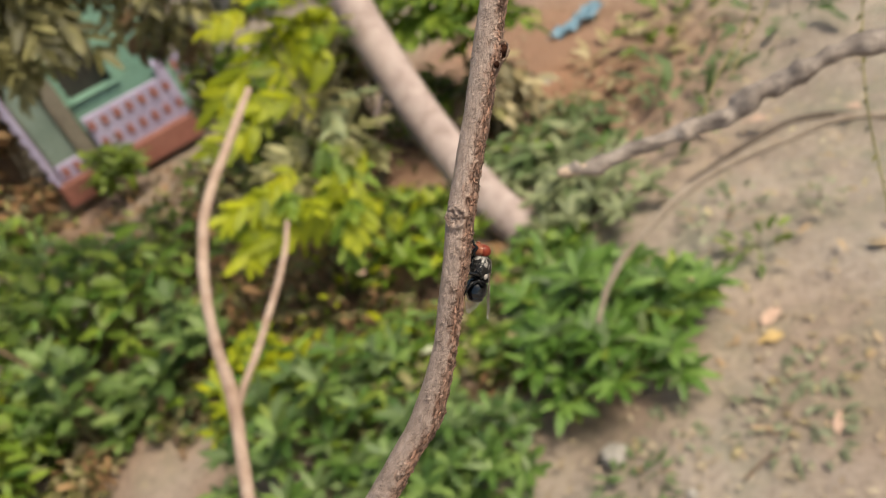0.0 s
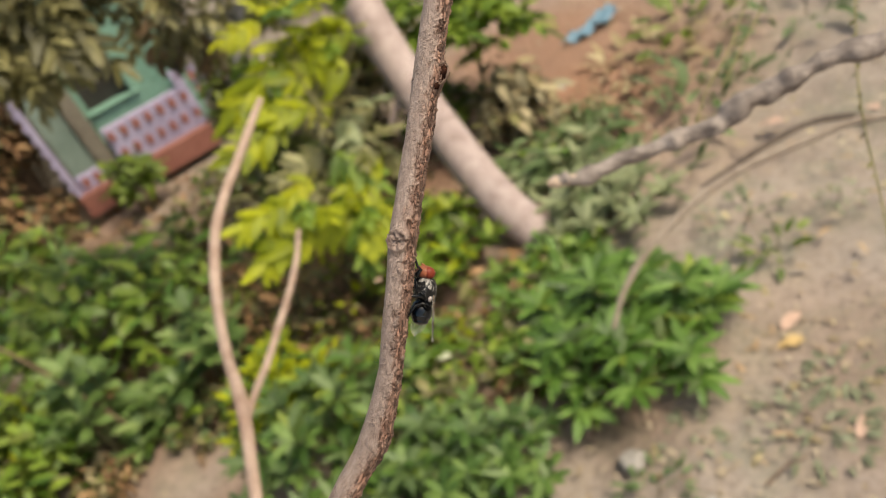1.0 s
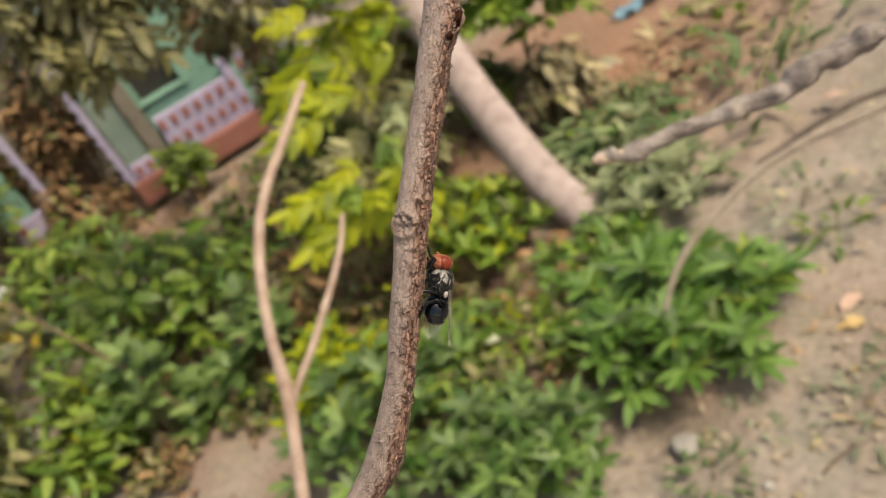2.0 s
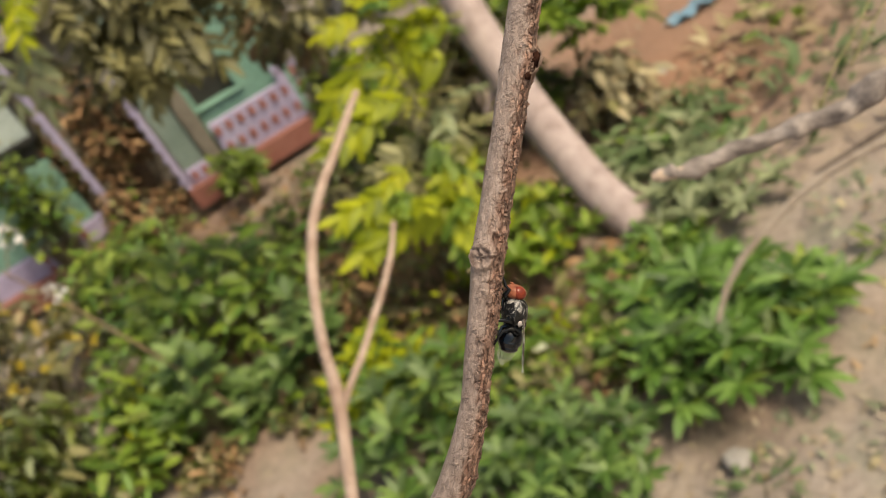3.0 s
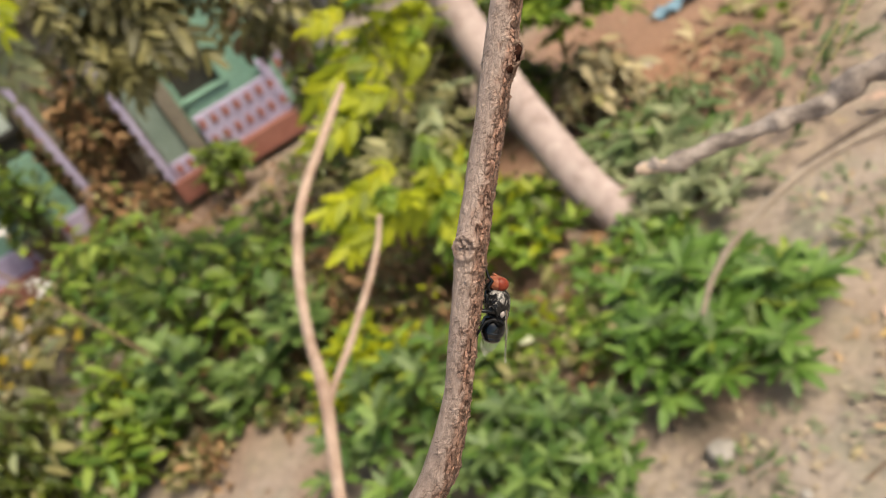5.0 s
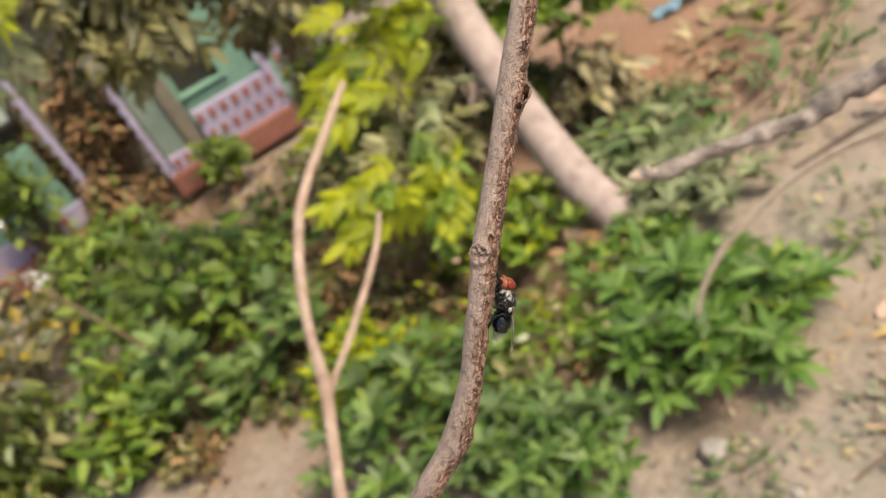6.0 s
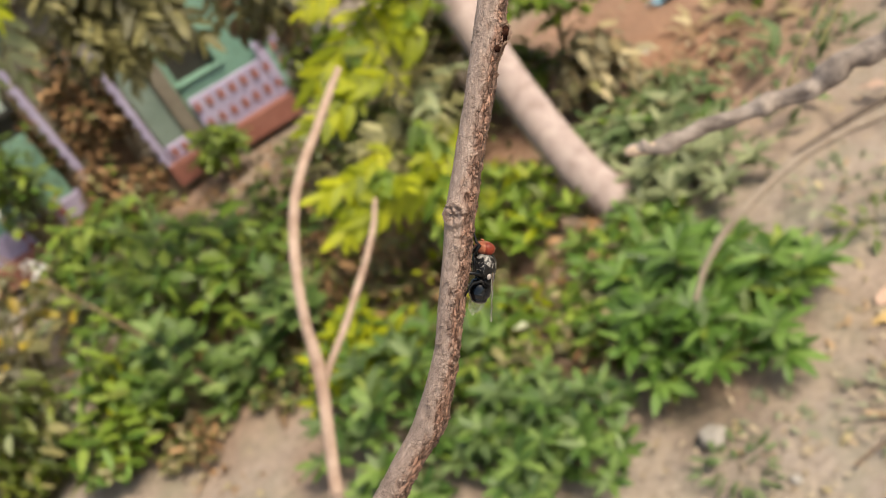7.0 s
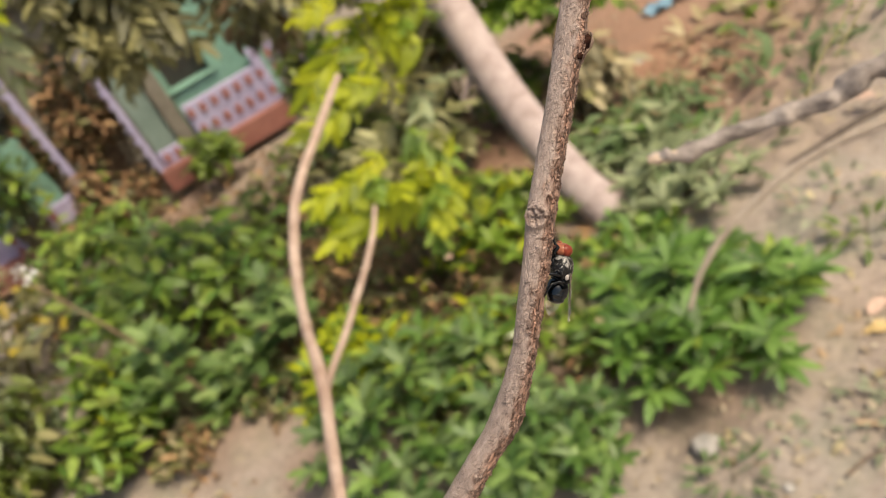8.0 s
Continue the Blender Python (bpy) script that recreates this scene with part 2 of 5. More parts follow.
def soil():
    m = bpy.data.materials.new("dry_garden_soil")
    m.use_nodes = True
    nt = m.node_tree
    bs = nt.nodes["Principled BSDF"]
    sand = ramp(nt, noise_out(nt, 1.6, 6, 0.62, coord="Object"), [(0.25, (0.22, 0.172, 0.138)), (0.5, (0.335, 0.275, 0.23)), (0.75, (0.42, 0.36, 0.31))])
    crumbs = noise_out(nt, 26, 6, 0.7)
    sand = mixc(nt, 1.0, sand, ramp(nt, crumbs, [(0.25, (0.55, 0.5, 0.46)), (0.5, (0.98, 0.98, 0.98)), (0.75, (1.25, 1.22, 1.2))]), 'MULTIPLY')
    moss = ramp(nt, noise_out(nt, 2.3, 5, 0.65, distort=0.6), [(0.46, (0, 0, 0)), (0.66, (0.75, 0.75, 0.75))])
    sand = mixc(nt, moss, sand, (0.225, 0.225, 0.165))
    chaff = ramp(nt, noise_out(nt, 6.5, 6, 0.7, distort=1.2), [(0.50, (0, 0, 0)), (0.66, (0.7, 0.7, 0.7))])
    sand = mixc(nt, chaff, sand, (0.44, 0.355, 0.275))
    red = nt.nodes.new("ShaderNodeAttribute")
    red.attribute_name = "redearth"
    sand = mixc(nt, red.outputs["Fac"], sand, mixc(nt, 1.0, (0.31, 0.168, 0.105), ramp(nt, crumbs, [(0.3, (0.6, 0.6, 0.6)), (0.7, (1.35, 1.35, 1.35))]), 'MULTIPLY'))
    nt.links.new(sand, bs.inputs["Base Color"])
    bs.inputs["Roughness"].default_value = 0.95
    bump(nt, bs, crumbs, 0.8, 0.03)
    return m


M_SOIL = soil()


def fly_mat(name, col, rough, metallic=0.0, coat=0.0, scale=1500, var=0.35, spec=0.2):
    m = bpy.data.materials.new(name)
    m.use_nodes = True
    nt = m.node_tree
    bs = nt.nodes["Principled BSDF"]
    n = noise_out(nt, scale, 4, 0.6)
    lo = tuple(c * (1 - var) for c in col)
    hi = tuple(min(1, c * (1 + var)) for c in col)
    nt.links.new(ramp(nt, n, [(0.3, lo), (0.7, hi)]), bs.inputs["Base Color"])
    bs.inputs["Roughness"].default_value, bs.inputs["Metallic"].default_value = rough, metallic
    bs.inputs["Coat Weight"].default_value = coat
    bs.inputs["Specular IOR Level"].default_value = spec
    bs.inputs["Coat Roughness"].default_value = 0.05
    bump(nt, bs, n, 0.15, 0.00008)
    return m


M_FLY_BLACK = fly_mat("black_cuticle", (0.003, 0.003, 0.0035), 0.22, 0.0, 0.1, spec=0.3)
M_FLY_ABDOMEN = fly_mat("shiny_blue_black", (0.001, 0.003, 0.006), 0.09, 0.0, 0.35, 900, spec=0.45)
M_FLY_EYE = fly_mat("red_eye", (0.18, 0.030, 0.015), 0.4, 0.0, 0.1, 2500, 0.35)
M_FLY_FACE = fly_mat("tan_face", (0.27, 0.09, 0.048), 0.4, 0.0, 0.2, 1500, 0.35)
M_VEIN = fly_mat("brown_vein", (0.09, 0.06, 0.04), 0.4)
M_FLY_WHITE = fly_mat("white_scale", (0.42, 0.36, 0.33), 0.4, 0.0, 0.2)


def thorax_mat():
    """Black, with streaks of silvery dust."""
    m = bpy.data.materials.new("dusted_black_thorax")
    m.use_nodes = True
    nt = m.node_tree
    bs = nt.nodes["Principled BSDF"]
    streak = noise_out(nt, 760, 3, 0.6, (1.2, 0.8, 1.0), distort=1.3)
    fine = noise_out(nt, 4000, 3, 0.6)
    dust = ramp(nt, streak, [(0.52, (0, 0, 0)), (0.62, (1, 1, 1))])
    col = mixc(nt, dust, (0.004, 0.004, 0.0045), ramp(nt, fine, [(0.3, (0.06, 0.056, 0.052)), (0.7, (0.40, 0.37, 0.345))]))
    nt.links.new(col, bs.inputs["Base Color"])
    bs.inputs["Roughness"].default_value = 0.28
    bs.inputs["Specular IOR Level"].default_value = 0.5
    bump(nt, bs, streak, 0.9, 0.0004)
    return m


M_FLY_THORAX = thorax_mat()


def wing_mat():
    m = bpy.data.materials.new("clear_wing")
    m.use_nodes = True
    nt = m.node_tree
    bs = nt.nodes["Principled BSDF"]
    nt.links.new(ramp(nt, noise_out(nt, 500, 4), [(0.3, (0.52, 0.50, 0.47)), (0.7, (0.68, 0.66, 0.63))]), bs.inputs["Base Color"])
    bs.inputs["Roughness"].default_value = 0.25
    tp = nt.nodes.new("ShaderNodeBsdfTransparent")
    mx = nt.nodes.new("ShaderNodeMixShader")
    mx.inputs[0].default_value = 0.36
    nt.links.new(tp.outputs[0], mx.inputs[1])
    nt.links.new(bs.outputs[0], mx.inputs[2])
    nt.links.new(mx.outputs[0], nt.nodes["Material Output"].inputs["Surface"])
    return m


M_WING = wing_mat()


# ---- mesh helpers ----
def part(name, bm, material, parent=None, label="", smooth=True):
    me = bpy.data.meshes.new(name)
    bm.to_mesh(me)
    bm.free()
    return mesh_part(name, me, material, parent, label, smooth)


def mesh_part(name, me, material, parent=None, label="", smooth=True):
    if material and not me.materials:
        me.materials.append(material)
    if smooth:
        me.shade_smooth()
    ob = new(name, me)
    if parent:
        ob.parent = parent
        ob.matrix_parent_inverse = parent.matrix_basis.inverted()
    return tagged(ob, label)


def holder(name, where, label, category, group=""):
    ob = new(name)
    ob.empty_display_size = 0.05
    ob.location = where
    return tagged(ob, label, category, group)


def spline(pts, rads, n):
    """Points and radii along a smooth line through the given points."""
    P = np.array(pts, float)
    R = np.array(rads, float)
    seg = np.linalg.norm(np.diff(P, axis=0), axis=1) ** 0.5
    k = np.r_[0, np.cumsum(seg)]
    d = np.zeros_like(P)
    for i in range(len(P)):
        a, b = max(i - 1, 0), min(i + 1, len(P) - 1)
        d[i] = (P[b] - P[a]) / (k[b] - k[a])
    u = np.linspace(0, k[-1], 400)
    j = np.clip(np.searchsorted(k, u, side="right") - 1, 0, len(P) - 2)
    h = (k[j + 1] - k[j])
    s = ((u - k[j]) / h)[:, None]
    h = h[:, None]
    C = (2 * s**3 - 3 * s**2 + 1) * P[j] + (s**3 - 2 * s**2 + s) * h * d[j] + (-2 * s**3 + 3 * s**2) * P[j + 1] + (s**3 - s**2) * h * d[j + 1]
    rr = np.interp(u, k, R)
    arc = np.r_[0, np.cumsum(np.linalg.norm(np.diff(C, axis=0), axis=1))]
    w = np.linspace(0, arc[-1], n)
    return np.c_[np.interp(w, arc, C[:, 0]), np.interp(w, arc, C[:, 1]), np.interp(w, arc, C[:, 2])], np.interp(w, arc, rr), w


def tube_mesh(name, pts, rads, rings, sides, shape=None, side_dir=(1, 0, 0), cap=True, relief=()):
    """A tube along a smooth line. shape(w, theta, radius) gives the radius and extra values per vertex; theta 0 points to side_dir."""
    C, R, w = spline(pts, rads, rings)
    T = np.gradient(C, axis=0)
    T /= np.linalg.norm(T, axis=1)[:, None]
    e = np.array(side_dir, float)
    A = e - T * (T @ e)[:, None]
    A /= np.linalg.norm(A, axis=1)[:, None]
    B = np.cross(T, A)
    th = np.linspace(0, 2 * np.pi, sides, endpoint=False)
    extra = {}
    rad = np.repeat(R[:, None], sides, 1)
    if shape:
        rad, extra = shape(np.repeat(w[:, None], sides, 1), np.repeat(th[None], rings, 0), rad, C)
    if relief:
        rad = rad.copy()
        flat = C[:, None] + rad[..., None] * (np.cos(th)[None, :, None] * A[:, None] + np.sin(th)[None, :, None] * B[:, None])
        for scale, amp, stretch, one_side in relief:
            # drawn out along the tube by shrinking the place along it
            q = (flat - C[:, None]) * scale
            side = (0.25 + 0.75 * (1 - np.cos(th)) / 2) if one_side else np.ones(sides)
            for i in range(rings):
                o = w[i] * scale * stretch
                for j in range(sides):
                    v = q[i, j]
                    rad[i, j] += amp * side[j] * noise.noise((v[0] + 7.3, v[1] + o, v[2] - 3.1))
    V = C[:, None] + rad[..., None] * (np.cos(th)[None, :, None] * A[:, None] + np.sin(th)[None, :, None] * B[:, None])
    verts = V.reshape(-1, 3).tolist()
    i = np.arange(rings - 1)[:, None] * sides
    j = np.arange(sides)[None]
    j2 = (j + 1) % sides
    faces = np.stack([i + j, i + j2, i + sides + j2, i + sides + j], -1).reshape(-1, 4).tolist()
    if cap:
        verts += [C[0].tolist(), C[-1].tolist()]
        n0, n1 = len(verts) - 2, len(verts) - 1
        faces += [[n0, (q + 1) % sides, q] for q in range(sides)]
        o = (rings - 1) * sides
        faces += [[n1, o + q, o + (q + 1) % sides] for q in range(sides)]
    me = bpy.data.meshes.new(name)
    me.from_pydata(verts, [], faces)
    for key, val in extra.items():
        if val.ndim == 3:
            a = me.attributes.new(key, 'FLOAT_VECTOR', 'POINT')
            a.data.foreach_set("vector", np.r_[val.ravel(), np.zeros(6 if cap else 0)].astype(np.float32))
        else:
            a = me.attributes.new(key, 'FLOAT', 'POINT')
            a.data.foreach_set("value", np.r_[val.ravel(), np.zeros(2 if cap else 0)].astype(np.float32))
    return me


def lumps(seed, n, length, size, height):
    """A field of small swellings on a tube: arrays of place along, angle, size and height."""
    r = np.random.RandomState(seed)
    return r.uniform(0, length, n), r.uniform(0, 2 * np.pi, n), size * r.uniform(0.6, 1.5, n), height * r.uniform(0.4, 1.3, n)


def swell(w, th, rad, field):
    out = np.zeros_like(rad)
    for s, a, sz, h in zip(*field):
        dw = (w - s) / sz
        sel = np.abs(dw) < 3
        da = (np.angle(np.exp(1j * (th - a))) * rad) / sz
        out += np.where(sel, h * np.exp(-dw**2 - da**2), 0)
    return out


def waves(w, th, seed, amp, along, around, n=7):
    """Smooth pseudo-random undulation on a tube."""
    r = np.random.RandomState(seed)
    out = np.zeros_like(w)
    for _ in range(n):
        out += np.sin(w * along * r.uniform(0.5, 1.6) + around * np.round(r.uniform(0.6, 2.2)) * th + r.uniform(0, 6.28)) * r.uniform(0.4, 1)
    return out * amp / n


def simple_branch(name, pts, rads, rings, sides, seed, material, parent=None, label="", rough=0.08, along=30.0):
    def shape(w, th, rad, C):
        return rad * (1 + waves(w, 0 * th, seed, rough * 1.5, along, 1)), {}
    big = max(rads)
    return mesh_part(name, tube_mesh(name, pts, rads, rings, sides, shape, (0.3, 0.2, 0.9), True, ((0.9 / big, rough * 1.5 * big, 0.4, False),)), material, parent, label)


def box(bm, size, m):
    g = bmesh.ops.create_cube(bm, size=1.0, matrix=m @ Matrix.Diagonal((*size, 1)))
    return g["verts"]


def bevelled_box(size, m, bevel=0.01):
    bm = bmesh.new()
    box(bm, size, m)
    bmesh.ops.bevel(bm, geom=bm.edges[:], offset=bevel, segments=1, affect='EDGES')
    return bm


# ---- ground: one sheet to the horizon ----
def make_ground():
    c = np.unique(np.round(np.r_[-np.geomspace(6, 900, 26), np.linspace(-6, 6, 150), np.geomspace(6, 900, 26)], 4))
    X, Y = np.meshgrid(c, c + 4.5)
    rough = np.exp(-((X / 9) ** 2 + ((Y - 4.5) / 9) ** 2))
    r = np.random.RandomState(5)
    Z = np.zeros_like(X)
    for k in range(26):
        a, f = r.uniform(0, 6.28), r.uniform(0.6, 9.0)
        Z += np.sin((X * np.cos(a) + Y * np.sin(a)) * f + r.uniform(0, 6.28)) * 0.018 / (0.6 + 0.35 * f)
    Z = Z * rough - 0.012
    n = len(c)
    me = bpy.data.meshes.new("ground")
    i = np.arange(n - 1)[:, None] * n
    j = np.arange(n - 1)[None]
    me.from_pydata(np.c_[X.ravel(), Y.ravel(), Z.ravel()].tolist(), [], np.stack([i + j, i + j + 1, i + n + j + 1, i + n + j], -1).reshape(-1, 4).tolist())
    red = np.zeros_like(X)
    for (x, y), s, k in (((1.40, 5.90), 1.3, 1.0), ((1.65, 7.04), 1.6, 0.9), ((-0.07, 5.95), 0.9, 0.9), ((2.10, 6.16), 1.1, 0.75), ((-0.76, 4.05), 1.0, 0.95), ((-2.10, 4.56), 1.2, 0.6), ((-1.56, 7.25), 1.3, 0.4), ((1.46, 2.62), 0.5, 0.22), ((1.34, 2.03), 0.45, 0.25), ((0.08, 3.15), 0.5, 0.6), ((0.56, 2.84), 0.5, 0.6), ((1.56, 4.86), 0.9, 0.35), ((-0.46, 2.93), 0.6, 0.5), ((-2.42, 4.01), 0.45, 0.55), ((-1.58, 3.09), 0.3, 0.5), ((-0.96, 4.58), 0.8, 0.9), ((-3.45, 7.85), 0.9, 0.6), ((-2.35, 7.87), 0.7, 0.35)):
        red = np.maximum(red, k * np.exp(-(((X - x) ** 2 + (Y - y) ** 2) / (s * s)) ** 1.5))
    at = me.attributes.new("redearth", 'FLOAT', 'POINT')
    at.data.foreach_set("value", red.ravel().astype(np.float32))
    ob = mesh_part("ground", me, M_SOIL)
    return tagged(ob, "dry sandy garden soil with reddish patches", "ground", kind="structure")


make_ground()


# ---- the twig that carries the fly ----
def make_fly_twig():
    pts = [(0.0620, 0.1451, 3.0149), (0.0445, 0.1293, 2.9914), (0.0310, 0.1181, 2.9738), (0.0218, 0.1107, 2.9621), (0.0177, 0.1072, 2.9568), (0.0128, 0.1028, 2.9503),
           (0.0081, 0.0988, 2.9445), (0.0043, 0.0955, 2.9395), (0.0003, 0.0920, 2.9335), (-0.0028, 0.0900, 2.9287), (-0.0055, 0.0883, 2.9244), (-0.0084, 0.0869, 2.9205),
           (-0.0124, 0.0855, 2.9158), (-0.0149, 0.0847, 2.9136), (-0.0187, 0.0835, 2.9110), (-0.0248, 0.0821, 2.9062), (-0.0371, 0.0785, 2.8983)]
    rads = [0.00185, 0.0019, 0.00205, 0.00205, 0.00205, 0.0020, 0.0020, 0.0021, 0.00193, 0.0019, 0.0018, 0.0020, 0.00225, 0.0021, 0.0021, 0.0022, 0.0023]
    C, R, w = spline(pts, rads, 900)

    def along(p):
        return w[np.argmin(np.linalg.norm(C - np.array(p), axis=1))]

    KNOT, SCAR = radians(-70), radians(-150)
    s_knot, s_scar, s_bend = along((0.0040, 0.0954, 2.9394)), along((0.0175, 0.1070, 2.9565)), along((-0.0125, 0.0853, 2.9155))
    s0, s1 = along(pts[2]), along(pts[15])
    r = np.random.RandomState(3)
    n = 420
    dots = (r.uniform(s0, s1, n), r.uniform(0, 6.28, n), 0.00015 * r.uniform(0.7, 1.7, n), 0.00014 * r.uniform(0.2, 1.6, n))
    m = 620
    chips = (r.uniform(s0, s1, m), np.pi + r.normal(0.25, 0.95, m), 0.0003 * r.uniform(0.6, 2.0, m), 0.00017 * r.uniform(0.5, 1.6, m))

    def flakes(w, th, rad, field):
        """Lifted scraps of bark, long in the twig's direction; gives the rise and a dark line along one edge of each.
        """
        rise, seam = np.zeros_like(w), np.zeros_like(w)
        row = w[:, 0]
        for s, a, sz, h in zip(*field):
            i0, i1 = np.searchsorted(row, (s - 2 * sz, s + 2 * sz))
            dw = (w[i0:i1] - s) / sz
            da = np.angle(np.exp(1j * (th[i0:i1] - a - 0.15 * np.sin(5 * dw)))) * rad[i0:i1] / (sz * 0.5)
            q = np.sqrt(dw**2 + da**2)
            rise[i0:i1] += h * np.clip(2.2 - 2 * q, 0, 1) * (0.6 + 0.4 * da.clip(-1, 1))
            seam[i0:i1] = np.maximum(seam[i0:i1], np.exp(-((q - 1.15) / 0.16) ** 2) * (da < 0.3))
        return rise, seam

    m = 46
    crumbs = (s_knot + r.normal(0, 0.0010, m), KNOT + r.normal(0, 0.45, m), 0.00016 * r.uniform(0.8, 1.8, m), 0.0003 * r.uniform(-1.0, 1.0, m))

    def shape(w, th, rad, C):
        base = rad.copy()
        # theta 0 points to the camera's left: the smooth, paler grey side
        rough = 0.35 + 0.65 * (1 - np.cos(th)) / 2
        rad = rad + rough * waves(w, th, 11, 0.0002, 900, 1)
        d = swell(w, th, base, dots)
        d = d * (0.3 + 0.7 * (1 - np.cos(th)) / 2)
        lift, seam = flakes(w, th, base, chips)
        rad = rad + d + lift + swell(w, th, base, crumbs)
        # leaf scar with a raised rim and a sunken middle
        kw, ka = (w - s_knot) / 0.0019, np.angle(np.exp(1j * (th - KNOT))) * base / 0.0016
        q = np.sqrt(kw**2 + ka**2)
        rad = rad + 0.0006 * np.exp(-(q**2) * 1.1) + 0.0004 * np.exp(-((q - 0.75) / 0.2) ** 2) - 0.0008 * np.exp(-((q / 0.45) ** 2)) * (0.75 + 0.35 * np.sin(5 * np.arctan2(kw, ka)))
        # crevices of the leaf scar are darkened in the colour, besides their relief
        pit = np.clip(np.exp(-((q - 0.62) / 0.11) ** 2) * (0.55 + 0.6 * np.sin(2 * np.arctan2(kw, ka) + 0.6)) + 0.8 * np.exp(-((kw - 0.25) / 0.14) ** 2 - ((ka + 0.1) / 0.14) ** 2) + 0.7 * np.exp(-((kw + 0.2) / 0.1) ** 2 - ((ka - 0.15) / 0.3) ** 2), 0, 0.9)
        # swelling at the scar of a lost side shoot, and at the bend
        kw, ka = (w - s_scar) / 0.0022, np.angle(np.exp(1j * (th - SCAR))) * base / 0.0015
        rad = rad + 0.0009 * np.exp(-(kw**2) - ka**2)
        kw, ka = (w - s_bend) / 0.0024, np.angle(np.exp(1j * (th - np.pi))) * base / 0.0019
        rad = rad + 0.00042 * np.exp(-(kw**2) - ka**2)
        greyness = np.clip(0.36 + 0.5 * np.cos(th + 0.5) + waves(w, th, 15, 0.3, 300, 1), 0, 1)
        skin = np.stack([base * np.cos(th), base * np.sin(th), w * 0.55], -1)
        # pit also darkens the hollows between crumbs and one edge of each flake
        return rad, {"greyed": greyness, "cork": np.clip(d / 0.00009 - 0.45, 0, 0.8), "skin": skin, "pit": np.clip(pit + np.clip(-swell(w, th, base, crumbs) / 0.0003, 0, 0.5) + 0.8 * seam, 0, 0.85)}

    LEFT = (-0.914, 0.227, 0.337)
    twig = holder("twig", pts[7], "thin bare grey-brown twig with leaf scars and a bend", "twig")
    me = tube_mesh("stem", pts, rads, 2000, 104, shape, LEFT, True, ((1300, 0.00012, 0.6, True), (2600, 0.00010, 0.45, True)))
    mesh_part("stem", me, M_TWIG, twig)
    # scar facing the viewer's side: a solid lump, its hollow's shade put into the colour
    bm = bmesh.new()
    bmesh.ops.create_uvsphere(bm, u_segments=24, v_segments=14, radius=1)
    for v in bm.verts:
        v.co *= 1 + 0.25 * noise.noise(v.co * 2.2) + 0.16 * noise.noise(v.co * 6)
    bmesh.ops.transform(bm, matrix=pose(0.0194, 0.1053, 2.9564, 45.84, 36.61, -30.07) @ Matrix.Diagonal((0.0008, 0.0013, 0.0006, 1)), verts=bm.verts)
    part("shoot_scar", bm, M_SCAR, twig, "dark scar of a lost shoot, its hollow's shade in the colour")
    # solid near-black lump; its colour stands for the darkness of a small hole
    bm = bmesh.new()
    bmesh.ops.create_icosphere(bm, subdivisions=3, radius=1)
    for v in bm.verts:
        v.co *= 1 + 0.4 * noise.noise(v.co * 2.5 + Vector((4, 0, 0)))
    bmesh.ops.transform(bm, matrix=pose(0.0180, 0.1041, 2.9555, 50.87, 27.62, -20.67) @ Matrix.Diagonal((0.00042, 0.00055, 0.0004, 1)), verts=bm.verts)
    part("bark_hole", bm, M_SCAR, twig, "small dark lump standing for a hole below the scar")
    bm = bmesh.new()
    for k in range(40):
        a = k / 40 * 6.2832
        for q in range(8):
            b = q / 8 * 6.2832
            w = 0.17 + 0.07 * math.sin(a * 3 + 1) + 0.05 * math.sin(a * 7) + 0.04 * math.sin(a * 11 + 2)
            bm.verts.new(((1.05 + w * math.cos(b)) * math.cos(a), (1.02 + w * 0.7 * math.cos(b)) * math.sin(a), w * 1.2 * math.sin(b)))
    bm.verts.ensure_lookup_table()
    for v in bm.verts:
        v.co *= 1 + 0.16 * noise.noise(v.co * 3) + 0.10 * noise.noise(v.co * 8)
    for k in range(40):
        for q in range(8):
            i0, i1, j0, j1 = k * 8 + q, k * 8 + (q + 1) % 8, (k + 1) % 40 * 8 + q, (k + 1) % 40 * 8 + (q + 1) % 8
            bm.faces.new((bm.verts[i0], bm.verts[j0], bm.verts[j1], bm.verts[i1]))
    bmesh.ops.transform(bm, matrix=pose(0.0193, 0.1049, 2.9566, 45.84, 36.61, -30.07) @ Matrix.Diagonal((0.00092, 0.00155, 0.0010, 1)), verts=bm.verts)
    part("scar_rim", bm, M_RIM, twig, "raised corky rim of the scar")
    # the lower shoot, down to the soil
    low = [pts[-2], pts[-1], (-0.0520, 0.0754, 2.8865), (-0.10, 0.02, 2.80), (-0.16, -0.02, 2.3), (-0.20, -0.04, 1.2), (-0.22, -0.05, -0.03)]
    simple_branch("lower_stem", low, [0.0021, 0.0022, 0.0026, 0.003, 0.005, 0.008, 0.012], 160, 12, 21, M_TWIG, twig)
    return twig


make_fly_twig()


# ---- the fly ----
def blob(r, at, turn=(0, 0, 0), seed=0, amp=0.0, taper=0.0, segs=32):
    """A rounded body segment in millimetres."""
    bm = bmesh.new()
    bmesh.ops.create_uvsphere(bm, u_segments=segs, v_segments=segs // 2, radius=1)
    for v in bm.verts:
        k = 1 + amp * noise.noise(v.co * 1.7 + Vector((seed, 0, 0)))
        t = 1 - taper * v.co.y
        v.co = Vector((v.co.x * t, v.co.y, v.co.z * t)) * k
    m = Matrix.Scale(0.001, 4) @ pose(*at, *turn) @ Matrix.Diagonal((*r, 1))
    bmesh.ops.transform(bm, matrix=m, verts=bm.verts)
    return bm


